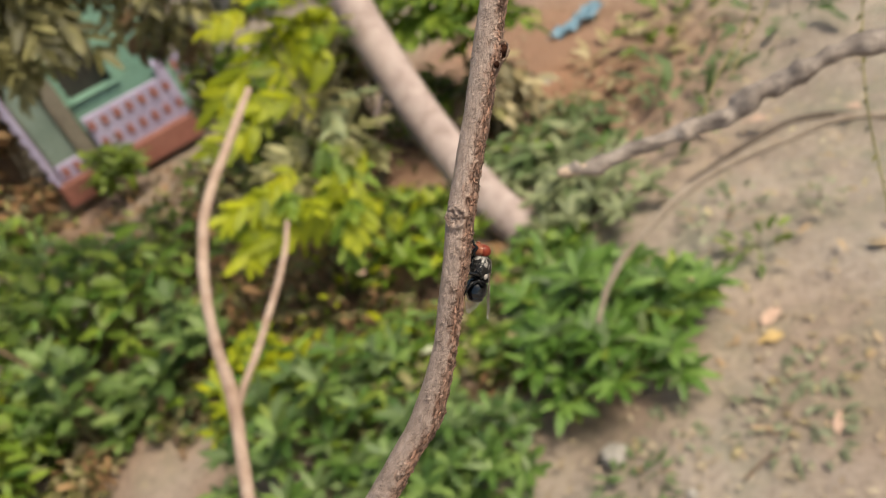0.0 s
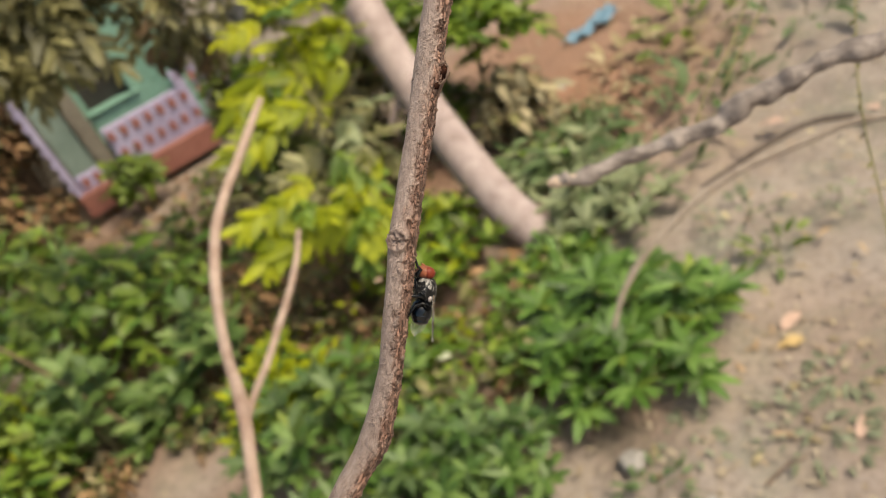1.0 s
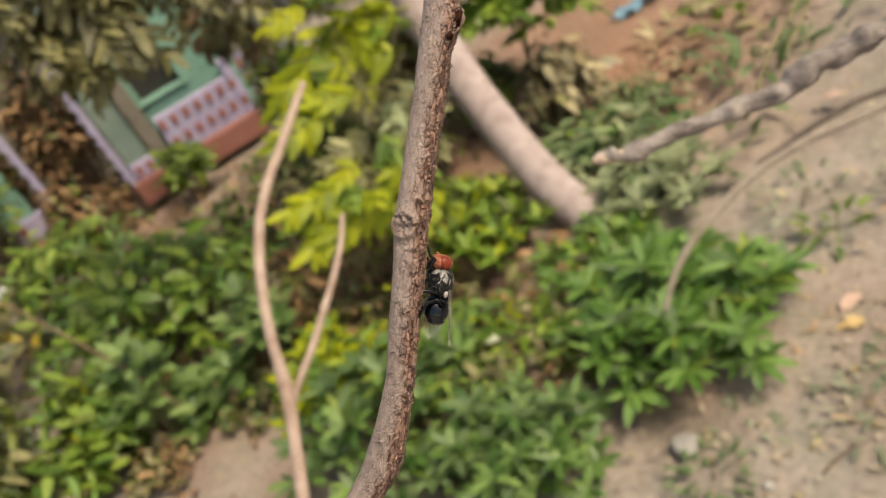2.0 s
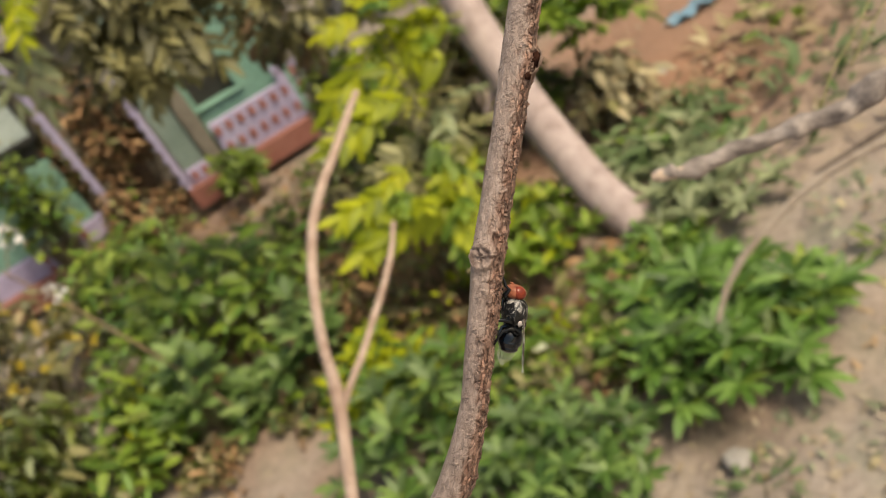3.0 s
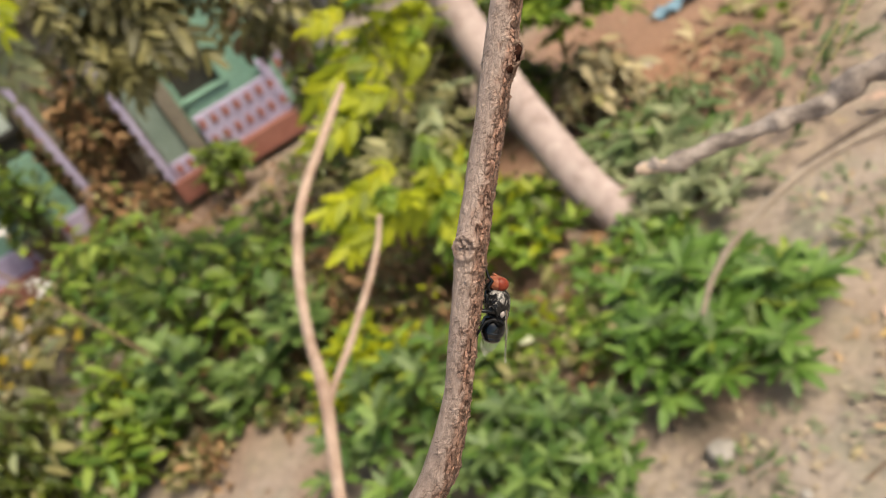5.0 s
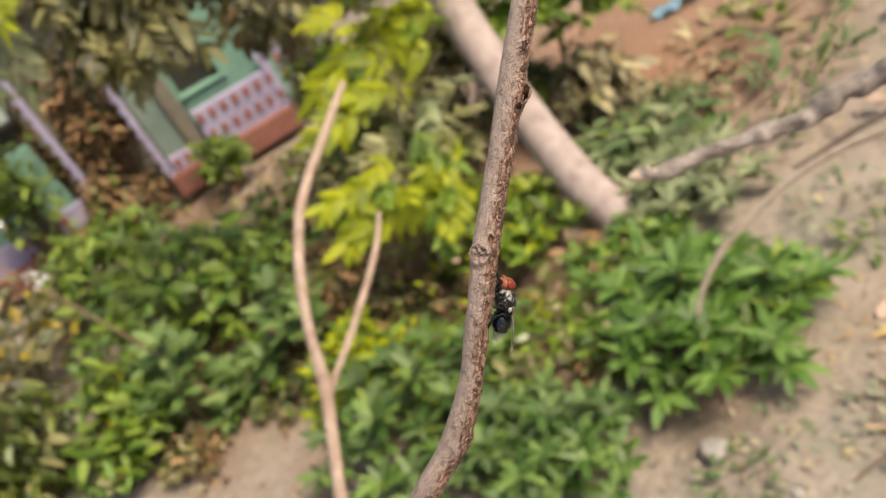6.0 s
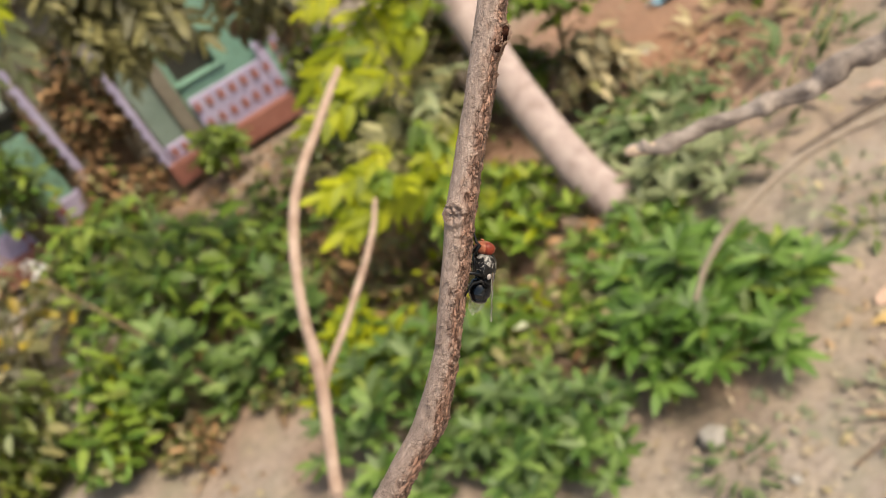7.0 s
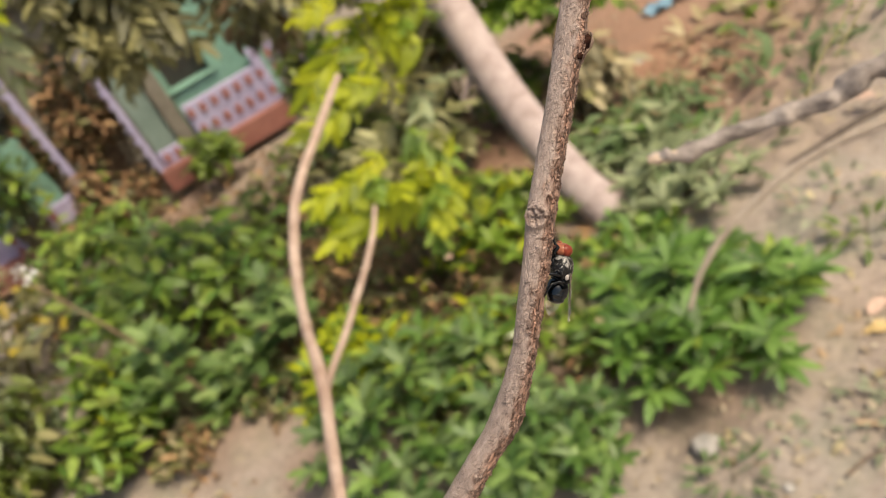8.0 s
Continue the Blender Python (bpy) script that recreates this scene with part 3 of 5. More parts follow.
def limb(points, radii, sides=8):
    """A jointed leg in millimetres: a rod with knees, as one bmesh."""
    P = [Vector(p) * 0.001 for p in points]
    bm = bmesh.new()
    prev = None
    for i, (p, r) in enumerate(zip(P, radii)):
        t = (P[min(i + 1, len(P) - 1)] - P[max(i - 1, 0)]).normalized()
        a = t.orthogonal().normalized()
        b = t.cross(a)
        ring = [bm.verts.new(p + (a * math.cos(k * 6.2832 / sides) + b * math.sin(k * 6.2832 / sides)) * r * 0.001) for k in range(sides)]
        if prev:
            # match the nearest vertex so that the rod does not twist
            off = min(range(sides), key=lambda o: sum((prev[k].co - ring[(k + o) % sides].co).length for k in range(sides)))
            ring = ring[off:] + ring[:off]
            for k in range(sides):
                bm.faces.new((prev[k], prev[(k + 1) % sides], ring[(k + 1) % sides], ring[k]))
        else:
            bm.faces.new(ring[::-1])
        prev = ring
    bm.faces.new(prev)
    bmesh.ops.recalc_face_normals(bm, faces=bm.faces[:])
    return bm


def make_fly():
    """Local axes: x away from the twig (its back), y to the head, z to the viewer."""
    fly = holder("fly", (0, 0, 0), "black blowfly with red eyes sitting head up on the twig", "fly")
    # thorax with dusted plates
    part("thorax", blob((1.62, 1.95, 1.52), (0.12, 0.8, 0), (0, 0, -6), 1, 0.10), M_FLY_THORAX, fly, "black bristly thorax with silvery dusting")
    part("scutellum", blob((0.95, 0.9, 1.1), (0.6, -0.55, 0), (0, 0, -10), 4, 0.05), M_FLY_BLACK, fly)
    # abdomen: overlapping polished rings
    abd = part("abdomen", blob((1.52, 1.85, 1.52), (-0.4, -2.15, 0), (0, 0, -9), 2, 0.03, -0.04), M_FLY_ABDOMEN, fly, "polished blue-black abdomen")
    for k, (y, s) in enumerate(((-1.15, 0.86), (-1.95, 1.0), (-2.75, 0.955), (-3.4, 0.74))):
        part("segment", blob((1.5 * s, 0.6, 1.5 * s), (-0.42 + 0.1 * (y + 2.35), y, 0), (0, 0, -8), 5 + k, 0.02), M_FLY_ABDOMEN, abd)
    # head
    head = part("head", blob((1.42, 0.95, 1.45), (0.15, 3.2, 0), (0, 0, -12), 3, 0.04), M_FLY_FACE, fly, "rust-red head")
    for s in (1, -1):
        part("eye", blob((0.90, 0.80, 0.72), (0.60, 3.12, 0.78 * s), (0, 14 * s, -30), 6, 0.02), M_FLY_EYE, head, "large brick-red eye")
        part("cheek", blob((0.5, 0.62, 0.4), (-0.42, 3.2, 0.85 * s), (0, 0, 14), 7, 0.1, 0, 16), M_FLY_FACE, head)
        part("antenna", limb([(0.1, 3.95, 0.3 * s), (-0.15, 4.25, 0.38 * s), (-0.4, 4.3, 0.42 * s)], [0.13, 0.15, 0.08]), M_FLY_FACE, head)
        part("arista", limb([(-0.3, 4.3, 0.4 * s), (-0.5, 4.6, 0.5 * s)], [0.03, 0.012], 5), M_FLY_BLACK, head)
    part("proboscis", limb([(-0.75, 3.0, 0.0), (-1.15, 2.95, 0.1), (-1.45, 3.05, 0.1)], [0.28, 0.22, 0.26]), M_FLY_BLACK, head)
    # white scale at each wing's root, and the wings held back
    for s in (1, -1):
        part("wing_scale", blob((0.27, 0.42, 0.14), (0.68, -0.45, 1.26 * s), (20 * s, 0, -18), 8, 0.15, 0, 16), M_FLY_WHITE, fly, "white scale at the wing root")
    for s in (1, -1):
        bm = bmesh.new()
        nx, ny = 8, 26
        grid = []
        for j in range(ny + 1):
            v = j / ny
            half = (0.22 + 1.25 * math.sin(math.pi * min(1, v * 0.62 + 0.05)) ** 0.8) * (1 - max(0, (v - 0.72) / 0.28) ** 2.2) + 0.02
            row = []
            for i in range(nx + 1):
                u = i / nx * 2 - 1
                row.append(bm.verts.new((half * u, -6.3 * v, 0.10 * math.sin(u * 9) * (1 - v) + 0.12 * math.sin(v * 7 + u * 3))))
            grid.append(row)
        for j in range(ny):
            for i in range(nx):
                bm.faces.new((grid[j][i], grid[j][i + 1], grid[j + 1][i + 1], grid[j + 1][i]))
        place = (pose(1.15, 0.1, 1.0, 0, 87, -1) if s > 0 else pose(0.55, 0.4, -1.15, 0, 42, -17))
        bmesh.ops.transform(bm, matrix=Matrix.Scale(0.001, 4) @ place, verts=bm.verts)
        wing = part("wing", bm, M_WING, fly, "clear folded wing")
        for k, (a, b) in enumerate(((-0.7, -0.95), (-0.2, -0.35), (0.25, 0.35), (0.6, 0.75))):
            vp = [place @ Vector((a * (0.3 + 1.1 * math.sin(math.pi * min(1, v * 0.62 + 0.05)) ** 0.8) * (1 if v < 0.7 else 1 - (v - 0.7) * 1.6), -6.3 * v, 0.03)) for v in (0, 0.12, 0.3, 0.5, 0.7, 0.88)]
            part("vein", limb(vp, [0.08, 0.06, 0.045, 0.035, 0.03, 0.02], 5), M_VEIN, wing)
    # six legs: those on the viewer's side first
    legs = [
        [(-0.9, 2.3, 0.9), (-1.1, 2.9, 1.2), (-0.55, 3.55, 1.35), (-1.0, 3.95, 1.3), (-1.25, 4.8, 1.2), (-1.5, 5.4, 1.2)],
        [(-0.7, 0.3, 1.2), (-0.4, -0.35, 1.75), (-1.2, 0.02, 2.0), (-1.9, 0.05, 2.1), (-2.75, 0.15, 2.1)],
        [(-0.6, -0.4, 1.2), (0.45, -1.75, 1.85), (-0.35, -0.95, 1.75), (-1.4, -1.3, 2.0), (-2.05, -2.2, 2.05), (-2.45, -3.0, 2.0)],
        [(-0.9, 2.2, -0.7), (-1.3, 2.7, -1.1), (-1.2, 3.3, -1.0), (-1.7, 3.9, -0.6)],
        [(-0.9, 0.6, -1.0), (-1.6, 0.9, -1.3), (-2.1, 1.0, -0.9), (-2.5, 1.2, -0.4)],
        [(-0.8, -0.5, -1.0), (-1.1, -1.4, -1.5), (-1.8, -1.7, -1.2), (-2.4, -2.2, -0.7)],
    ]
    for p in legs:
        k = len(p)
        rad = [0.27, 0.32, 0.25, 0.19, 0.15, 0.12][:k]
        leg = part("leg", limb(p, rad), M_FLY_BLACK, fly, "thin black leg")
        part("claw", limb([p[-1], tuple(np.array(p[-1]) + (-0.12, 0.12, -0.08))], [0.06, 0.02], 5), M_FLY_BLACK, leg)
    part("coxae", blob((0.5, 1.35, 0.95), (-1.05, 1.25, 0), (0, 0, 0), 9, 0.25, 0, 20), M_FLY_BLACK, fly, "black leg bases")
    # bristles on the back and rear
    r = random.Random(4)
    bm = bmesh.new()
    for _ in range(120):
        on_abd = r.random() < 0.45
        c, s = (Vector((-0.42, -2.35, 0)), Vector((1.42, 1.5, 1.5))) if on_abd else (Vector((0.15, 0.95, 0)), Vector((1.55, 1.72, 1.5)))
        d = Vector((r.uniform(-0.2, 1), r.uniform(-1, 0.6), r.uniform(-1, 1))).normalized()
        p = c + Vector((d.x * s.x, d.y * s.y, d.z * s.z)) * 0.98
        q = p + (d * 0.6 + Vector((0.1, -0.6, 0))) * r.uniform(0.25, 0.5)
        a = Vector((0.018, 0, 0.0)), Vector((0, 0, 0.018))
        vs = [bm.verts.new((p + a[0]) * 0.001), bm.verts.new((p - a[0] * 0.5 + a[1]) * 0.001), bm.verts.new((p - a[0] * 0.5 - a[1]) * 0.001), bm.verts.new(q * 0.001)]
        for f in ((0, 1, 3), (1, 2, 3), (2, 0, 3)):
            bm.faces.new([vs[i] for i in f])
    tagged(part("bristles", bm, M_FLY_BLACK, fly), kind="stuff")
    fly.matrix_basis = pose(0.0035, 0.0930, 2.9305, 54.83, 24.61, -8.06) @ Matrix.Scale(1.1, 4)
    return fly


make_fly()


# ---- dead branches close by ----
def make_dead_branch():
    pts = [(0.0546, 0.2578, 2.8368), (0.0654, 0.2553, 2.8349), (0.0789, 0.2540, 2.8347), (0.0909, 0.2526, 2.8345), (0.1030, 0.2521, 2.8355), (0.1134, 0.2492, 2.8347), (0.1235, 0.2473, 2.8356),
           (0.1352, 0.2463, 2.8413), (0.1463, 0.2432, 2.8437), (0.1568, 0.2411, 2.8460), (0.1670, 0.2393, 2.8469), (0.1771, 0.2361, 2.8475), (0.2000, 0.2298, 2.8488), (0.2341, 0.2265, 2.8530)]
    rads = [k * 0.000215 for k in (9, 10.5, 11.5, 12, 13, 14, 13.5, 14, 13.5, 13.5, 15.5, 14.5, 16, 19)]
    tree = holder("bare_tree", (0.75, -0.55, 0.0), "leafless grey tree with a broken knobbly branch", "tree")
    field = lumps(8, 34, 0.23, 0.0030, 0.0022)

    def shape(w, th, rad, C):
        out = rad + swell(w, th, rad, field) + waves(w, th, 31, 0.0006, 200, 1)
        return out * np.clip(0.85 + w / 0.02, 0, 1), {}
    br = mesh_part("branch", tube_mesh("branch", pts, rads, 520, 40, shape, (0, 0, 1), True, ((110, 0.0016, 0.6, False), (300, 0.0005, 0.5, False), (900, 0.0003, 0.35, False))), M_DEAD, tree, "knobbly grey branch with a broken tip")
    tip = [np.array(pts[0]) + (np.array(pts[0]) - np.array(pts[1])) * 0.06, np.array(pts[0]) * 0.9 + np.array(pts[1]) * 0.1, np.array(pts[0]) * 0.4 + np.array(pts[1]) * 0.6, np.array(pts[1])]
    simple_branch("broken_tip", tip, [0.0014, 0.0021, 0.0024, 0.0019], 30, 14, 35, M_BREAK, br, "pale splintered tip", 0.12, 900)
    # the limb that carries it, off to the side, down to the soil
    simple_branch("stem", [pts[-1], (0.48, 0.02, 2.86), (0.66, -0.3, 2.3), (0.74, -0.5, 1.2), (0.75, -0.55, -0.05)], [0.006, 0.009, 0.016, 0.026, 0.04], 80, 16, 36, M_DEAD, tree)
    return tree


make_dead_branch()


def make_curved_branch():
    thing = holder("fallen_branch", (1.9, 2.2, 0), "long pale dead branch arching over the plants", "branch")
    a = [(0.3703, 1.8728, 1.2128), (0.4469, 1.9251, 1.2903), (0.5366, 1.9512, 1.3612), (0.6507, 1.9712, 1.4213), (0.7796, 1.9858, 1.4751), (0.9502, 1.9739, 1.5201), (1.1464, 1.9368, 1.5438), (1.2748, 1.8966, 1.5629), (1.3994, 1.8351, 1.5504), (1.6857, 1.6693, 1.4619)]
    simple_branch("pale_shoot", a, [0.008, 0.0105, 0.012, 0.0128, 0.013, 0.0135, 0.013, 0.0128, 0.013, 0.018], 140, 12, 41, M_TAN, thing, "", 0.1, 40)
    b = [(0.8286, 2.0428, 1.4649), (0.9215, 2.0370, 1.4884), (1.0685, 2.0374, 1.5194), (1.2048, 2.0264, 1.5353), (1.3224, 1.9947, 1.5187), (1.4493, 1.9007, 1.4903), (1.6992, 1.6827, 1.4495)]
    simple_branch("dark_shoot", b, [0.006, 0.009, 0.010, 0.0105, 0.0105, 0.010, 0.0115], 110, 10, 42, M_DARKTWIG, thing, "thin darker shoot", 0.1, 40)
    e = Vector(a[-1])
    simple_branch("stem", [a[-1], (e.x + 0.35, e.y - 0.25, e.z - 0.12), (e.x + 0.6, e.y - 0.5, 0.7), (e.x + 0.65, e.y - 0.55, -0.05)], [0.02, 0.025, 0.035, 0.05], 50, 12, 43, M_DRYSTEM, thing)


make_curved_branch()


def make_forked_sapling():
    t = holder("forked_sapling", (-0.4, 0.55, 0), "bare pale forked sapling stick without leaves", "sapling")
    a = [(-0.2156, 1.4599, 2.5356), (-0.2454, 1.3894, 2.5205), (-0.2814, 1.2933, 2.5032), (-0.3072, 1.1929, 2.4974), (-0.3232, 1.1029, 2.4891), (-0.3261, 1.0134, 2.4817), (-0.3252, 0.9347, 2.4723), (-0.3151, 0.8493, 2.4709), (-0.3004, 0.7666, 2.4734), (-0.2850, 0.6946, 2.4739), (-0.2787, 0.6456, 2.4729), (-0.2721, 0.5711, 2.4697), (-0.2645, 0.4980, 2.4686), (-0.2618, 0.4282, 2.4545)]
    r = [6.5, 8.5, 9.5, 10, 10.5, 11, 10.5, 10.5, 11, 14, 13, 13, 13, 14]
    d = [1.47, 1.42, 1.35, 1.27, 1.2, 1.13, 1.07, 1.0, .93, .87, .83, .77, .71, .66]
    r = [k * q / 1480 for k, q in zip(r, d)]
    simple_branch("main_shoot", a, r, 260, 20, 51, M_PALE, t, "", 0.05, 60)
    b = [(-0.2155, 1.1261, 2.4162), (-0.2286, 1.0689, 2.4030), (-0.2484, 0.9927, 2.3973), (-0.2637, 0.9031, 2.4075), (-0.2743, 0.8166, 2.4224), (-0.2779, 0.7369, 2.4473), (-0.2778, 0.6724, 2.4679), (-0.2794, 0.6439, 2.4704)]
    r = [k * q / 1480 for k, q in zip([4.5, 6, 7, 7.5, 7.5, 7.5, 8, 8], [1.26, 1.22, 1.16, 1.08, 1.0, .92, .855, .83])]
    simple_branch("side_shoot", b, r, 160, 16, 52, M_PALE, t, "", 0.06, 60)
    e = Vector(a[-1])
    simple_branch("lower_stem", [a[-2], a[-1], (e.x - 0.01, e.y + 0.02, 2.0), (-0.39, 0.53, 1.0), (-0.4, 0.55, -0.05)], [0.0063, 0.0066, 0.010, 0.014, 0.02], 90, 14, 53, M_PALE, t)


make_forked_sapling()


# ---- leaves: shared meshes ----
def leaf_data(name, material, width, fold, curl, tip=1.6, wavy=0.0, segs=7, wide=0.8):
    """One blade of length 1 along +y, facing +z, with a folded midrib and a short stalk."""
    bm = bmesh.new()
    rows = []
    for j in range(segs + 1):
        v = j / segs
        half = width * 0.5 * (math.sin(math.pi * v ** wide) ** 0.75) * (1 - 0.25 * v ** tip) + 0.012
        y = v - 0.12 * curl * v * v
        z = -curl * v * v * 0.5
        dz = fold * half + wavy * half * math.sin(v * 13)
        rows.append([bm.verts.new((-half, y, z + dz)), bm.verts.new((0, y, z)), bm.verts.new((half, y, z + fold * half - wavy * half * math.sin(v * 11)))])
    for j in range(segs):
        for i in range(2):
            bm.faces.new((rows[j][i], rows[j][i + 1], rows[j + 1][i + 1], rows[j + 1][i]))
    me = bpy.data.meshes.new(name)
    bm.to_mesh(me)
    bm.free()
    me.materials.append(material)
    me.shade_smooth()
    return me


def pinnate_data(name, material, pairs, leaflet, width, seed, droop=0.35, terminal=True):
    """A compound leaf of length 1: a rachis with paired leaflets."""
    r = random.Random(seed)
    bm = bmesh.new()

    def rach(v):
        return Vector((0.03 * math.sin(v * 4 + seed), v - 0.1 * droop * v * v, -droop * v * v * 0.6))
    prev = None
    for j in range(9):
        p, w = rach(j / 8), 0.012 * (1 - 0.6 * j / 8)
        ring = [bm.verts.new(p + Vector((w * math.cos(a), 0, w * math.sin(a)))) for a in (0.5, 2.6, 4.7)]
        if prev:
            for k in range(3):
                bm.faces.new((prev[k], prev[(k + 1) % 3], ring[(k + 1) % 3], ring[k]))
        prev = ring
    spots = []
    for k in range(pairs):
        v = 0.22 + 0.74 * k / max(1, pairs - 1)
        for s in (-1, 1):
            spots.append((v + r.uniform(-0.02, 0.02), s * r.uniform(48, 74) * (1 - 0.35 * v), leaflet * (0.75 + 0.4 * math.sin(math.pi * v)) * r.uniform(0.85, 1.12)))
    if terminal:
        spots.append((1.0, r.uniform(-12, 12), leaflet))
    for v, ang, ln in spots:
        m = Matrix.Translation(rach(min(v, 1))) @ pose(0, 0, 0, 0, 0, -ang) @ pose(0, 0, 0, r.uniform(-32, 8), r.uniform(-22, 22), 0)
        rows = []
        for j in range(6):
            t = j / 5
            half = width * ln * 0.5 * math.sin(math.pi * (0.04 + 0.92 * t) ** 0.85) ** 0.7
            z = -0.18 * ln * t * t
            rows.append([bm.verts.new(m @ Vector((-half, t * ln, z + 0.22 * half))), bm.verts.new(m @ Vector((0, t * ln, z))), bm.verts.new(m @ Vector((half, t * ln, z + 0.22 * half)))])
        for j in range(5):
            for i in range(2):
                bm.faces.new((rows[j][i], rows[j][i + 1], rows[j + 1][i + 1], rows[j + 1][i]))
    me = bpy.data.meshes.new(name)
    bm.to_mesh(me)
    bm.free()
    me.materials.append(material)
    me.shade_smooth()
    return me


def leaf_set(material, width, n=5, wavy=0.1, name="leaf", curl=0.35, wide=0.8):
    return [leaf_data(name, material, width * (0.88 + 0.06 * k), 0.12 + 0.08 * (k % 3), curl * (0.5 + 0.3 * k), 1.6, wavy, 7, wide) for k in range(n)]


def put(root, me, m, name="leaf"):
    """A leaf object under its plant; all leaves of a kind share their mesh data."""
    COUNT[root.name] = COUNT.get(root.name, 0) + 1
    if COUNT[root.name] > 98:
        REST.setdefault(root.name, []).append((me, m))
        return None
    ob = new(name, me)
    ob.parent = root
    ob.matrix_parent_inverse = root.matrix_basis.inverted()
    ob.matrix_basis = m
    return ob


COUNT, REST = {}, {}


def joined(name, items, root=None, label=""):
    """Many leaves in one mesh."""
    verts, faces, mats, idx = [], [], [], []
    o = 0
    cache = {}
    for me, m in items:
        if me.name not in cache:
            co = np.empty(len(me.vertices) * 3)
            me.vertices.foreach_get("co", co)
            cache[me.name] = (co.reshape(-1, 3), [tuple(p.vertices) for p in me.polygons])
        co, fs = cache[me.name]
        M = np.array(m)
        verts.append(co @ M[:3, :3].T + M[:3, 3])
        faces += [tuple(v + o for v in f) for f in fs]
        mt = me.materials[0]
        if mt not in mats:
            mats.append(mt)
        idx += [mats.index(mt)] * len(fs)
        o += len(co)
    out = bpy.data.meshes.new(name)
    out.from_pydata(np.concatenate(verts).tolist(), [], faces)
    for mt in mats:
        out.materials.append(mt)
    out.polygons.foreach_set("material_index", idx)
    return tagged(mesh_part(name, out, None, root, label), kind="stuff")


def finish(root):
    if root.name in REST:
        joined("foliage", REST.pop(root.name), root)
    return root


def aim(p, direction, size, roll=0.0):
    """Pose of a leaf: base at p, its length along direction, its face as far up as it can."""
    y = Vector(direction).normalized()
    x = y.cross(Vector((0, 0, 1)))
    if x.length < 0.05:
        x = Vector((1, 0, 0))
    x.normalize()
    z = x.cross(y)
    m = Matrix((x, y, z)).transposed().to_4x4()
    return Matrix.Translation(p) @ m @ pose(0, 0, 0, 0, roll, 0) @ Matrix.Scale(size, 4)


def stem_parts(lines, material, root):
    for pts, r0, r1 in lines:
        mesh_part("stem", tube_mesh("stem", [tuple(p) for p in pts], np.linspace(r0, r1, len(pts)), 9, 6, None, (0.3, 0.86, 0.4)), material, root)
    finish(root)


def whorl_bush(name, label, base, spread, height, shoots, leaves, size, data, seed, lift=28, low=True, category="shrub", squash=1.0, stem=None, tip_data=None, ragged=0.15):
    """A shrub whose shoots end in star-shaped whorls of leaves."""
    r = random.Random(seed)
    root = holder(name, (*base, 0.0), label, category)
    lines = []
    for k in range(shoots):
        q = math.sqrt((k + 0.5) / shoots)
        a = k * 2.39996 + r.uniform(-0.3, 0.3)
        top = Vector((base[0] + spread * q * math.cos(a), base[1] + spread * squash * q * math.sin(a), height * (1.0 - 0.55 * q * q) * r.uniform(1 - ragged, 1.12)))
        foot = Vector((base[0] + 0.2 * spread * q * math.cos(a), base[1] + 0.2 * spread * q * math.sin(a), -0.03))
        mid = foot.lerp(top, 0.55) + Vector((0, 0, 0.12 * height))
        lines.append(([foot, mid, top], 0.009, 0.004))
        axis = (top - mid).normalized()
        for level in range(2 if low else 1):
            p = top - axis * level * size * 0.42
            n = leaves - level
            for i in range(n):
                b = 6.2832 * i / n + r.uniform(-0.25, 0.25) + level * 0.5
                el = radians(lift - 26 * level + r.uniform(-16, 14))
                side = Vector((math.cos(b), math.sin(b), 0))
                d = side * math.cos(el) + Vector((0, 0, 1)) * math.sin(el) + axis * 0.25
                use = tip_data if (tip_data and level == 0 and r.random() < 0.3) else data
                put(root, r.choice(use), aim(p, d, size * r.uniform(0.72, 1.12), r.uniform(-18, 18)))
    stem_parts(lines, stem or M_STEM, root)
    return root


def leafy_bush(name, label, base, spread, height, shoots, per, size, data, seed, squash=1.0, accents=None, category="shrub", stem=None, droop=0.1, share=0.06):
    """A shrub of long shoots with leaves set along them."""
    r = random.Random(seed)
    root = holder(name, (*base, 0.0), label, category)
    lines = []
    for k in range(shoots):
        q = math.sqrt((k + 0.5) / shoots)
        a = k * 2.39996 + r.uniform(-0.3, 0.3)
        top = Vector((base[0] + spread * q * math.cos(a), base[1] + spread * squash * q * math.sin(a), height * (1.0 - 0.5 * q * q) * r.uniform(0.8, 1.15)))
        foot = Vector((base[0] + 0.25 * spread * q * math.cos(a), base[1] + 0.25 * spread * q * math.sin(a), -0.03))
        mid = foot.lerp(top, 0.55) + Vector((0, 0, 0.15 * height))
        lines.append(([foot, mid, top], 0.008, 0.003))
        for i in range(per):
            v = 1 - 0.62 * (i / per) ** 1.2
            p = (foot.lerp(mid, v * 2 - 0.0) if v < 0.5 else mid.lerp(top, v * 2 - 1))
            b = i * 2.4 + r.uniform(-0.4, 0.4)
            el = radians(r.uniform(-35, 30))
            d = Vector((math.cos(b) * math.cos(el), math.sin(b) * math.cos(el), math.sin(el) - droop))
            use = accents if (accents and r.random() < share) else data
            put(root, r.choice(use), aim(p, d, size * r.uniform(0.6, 1.15), r.uniform(-35, 35)))
    stem_parts(lines, stem or M_STEM, root)
    return root


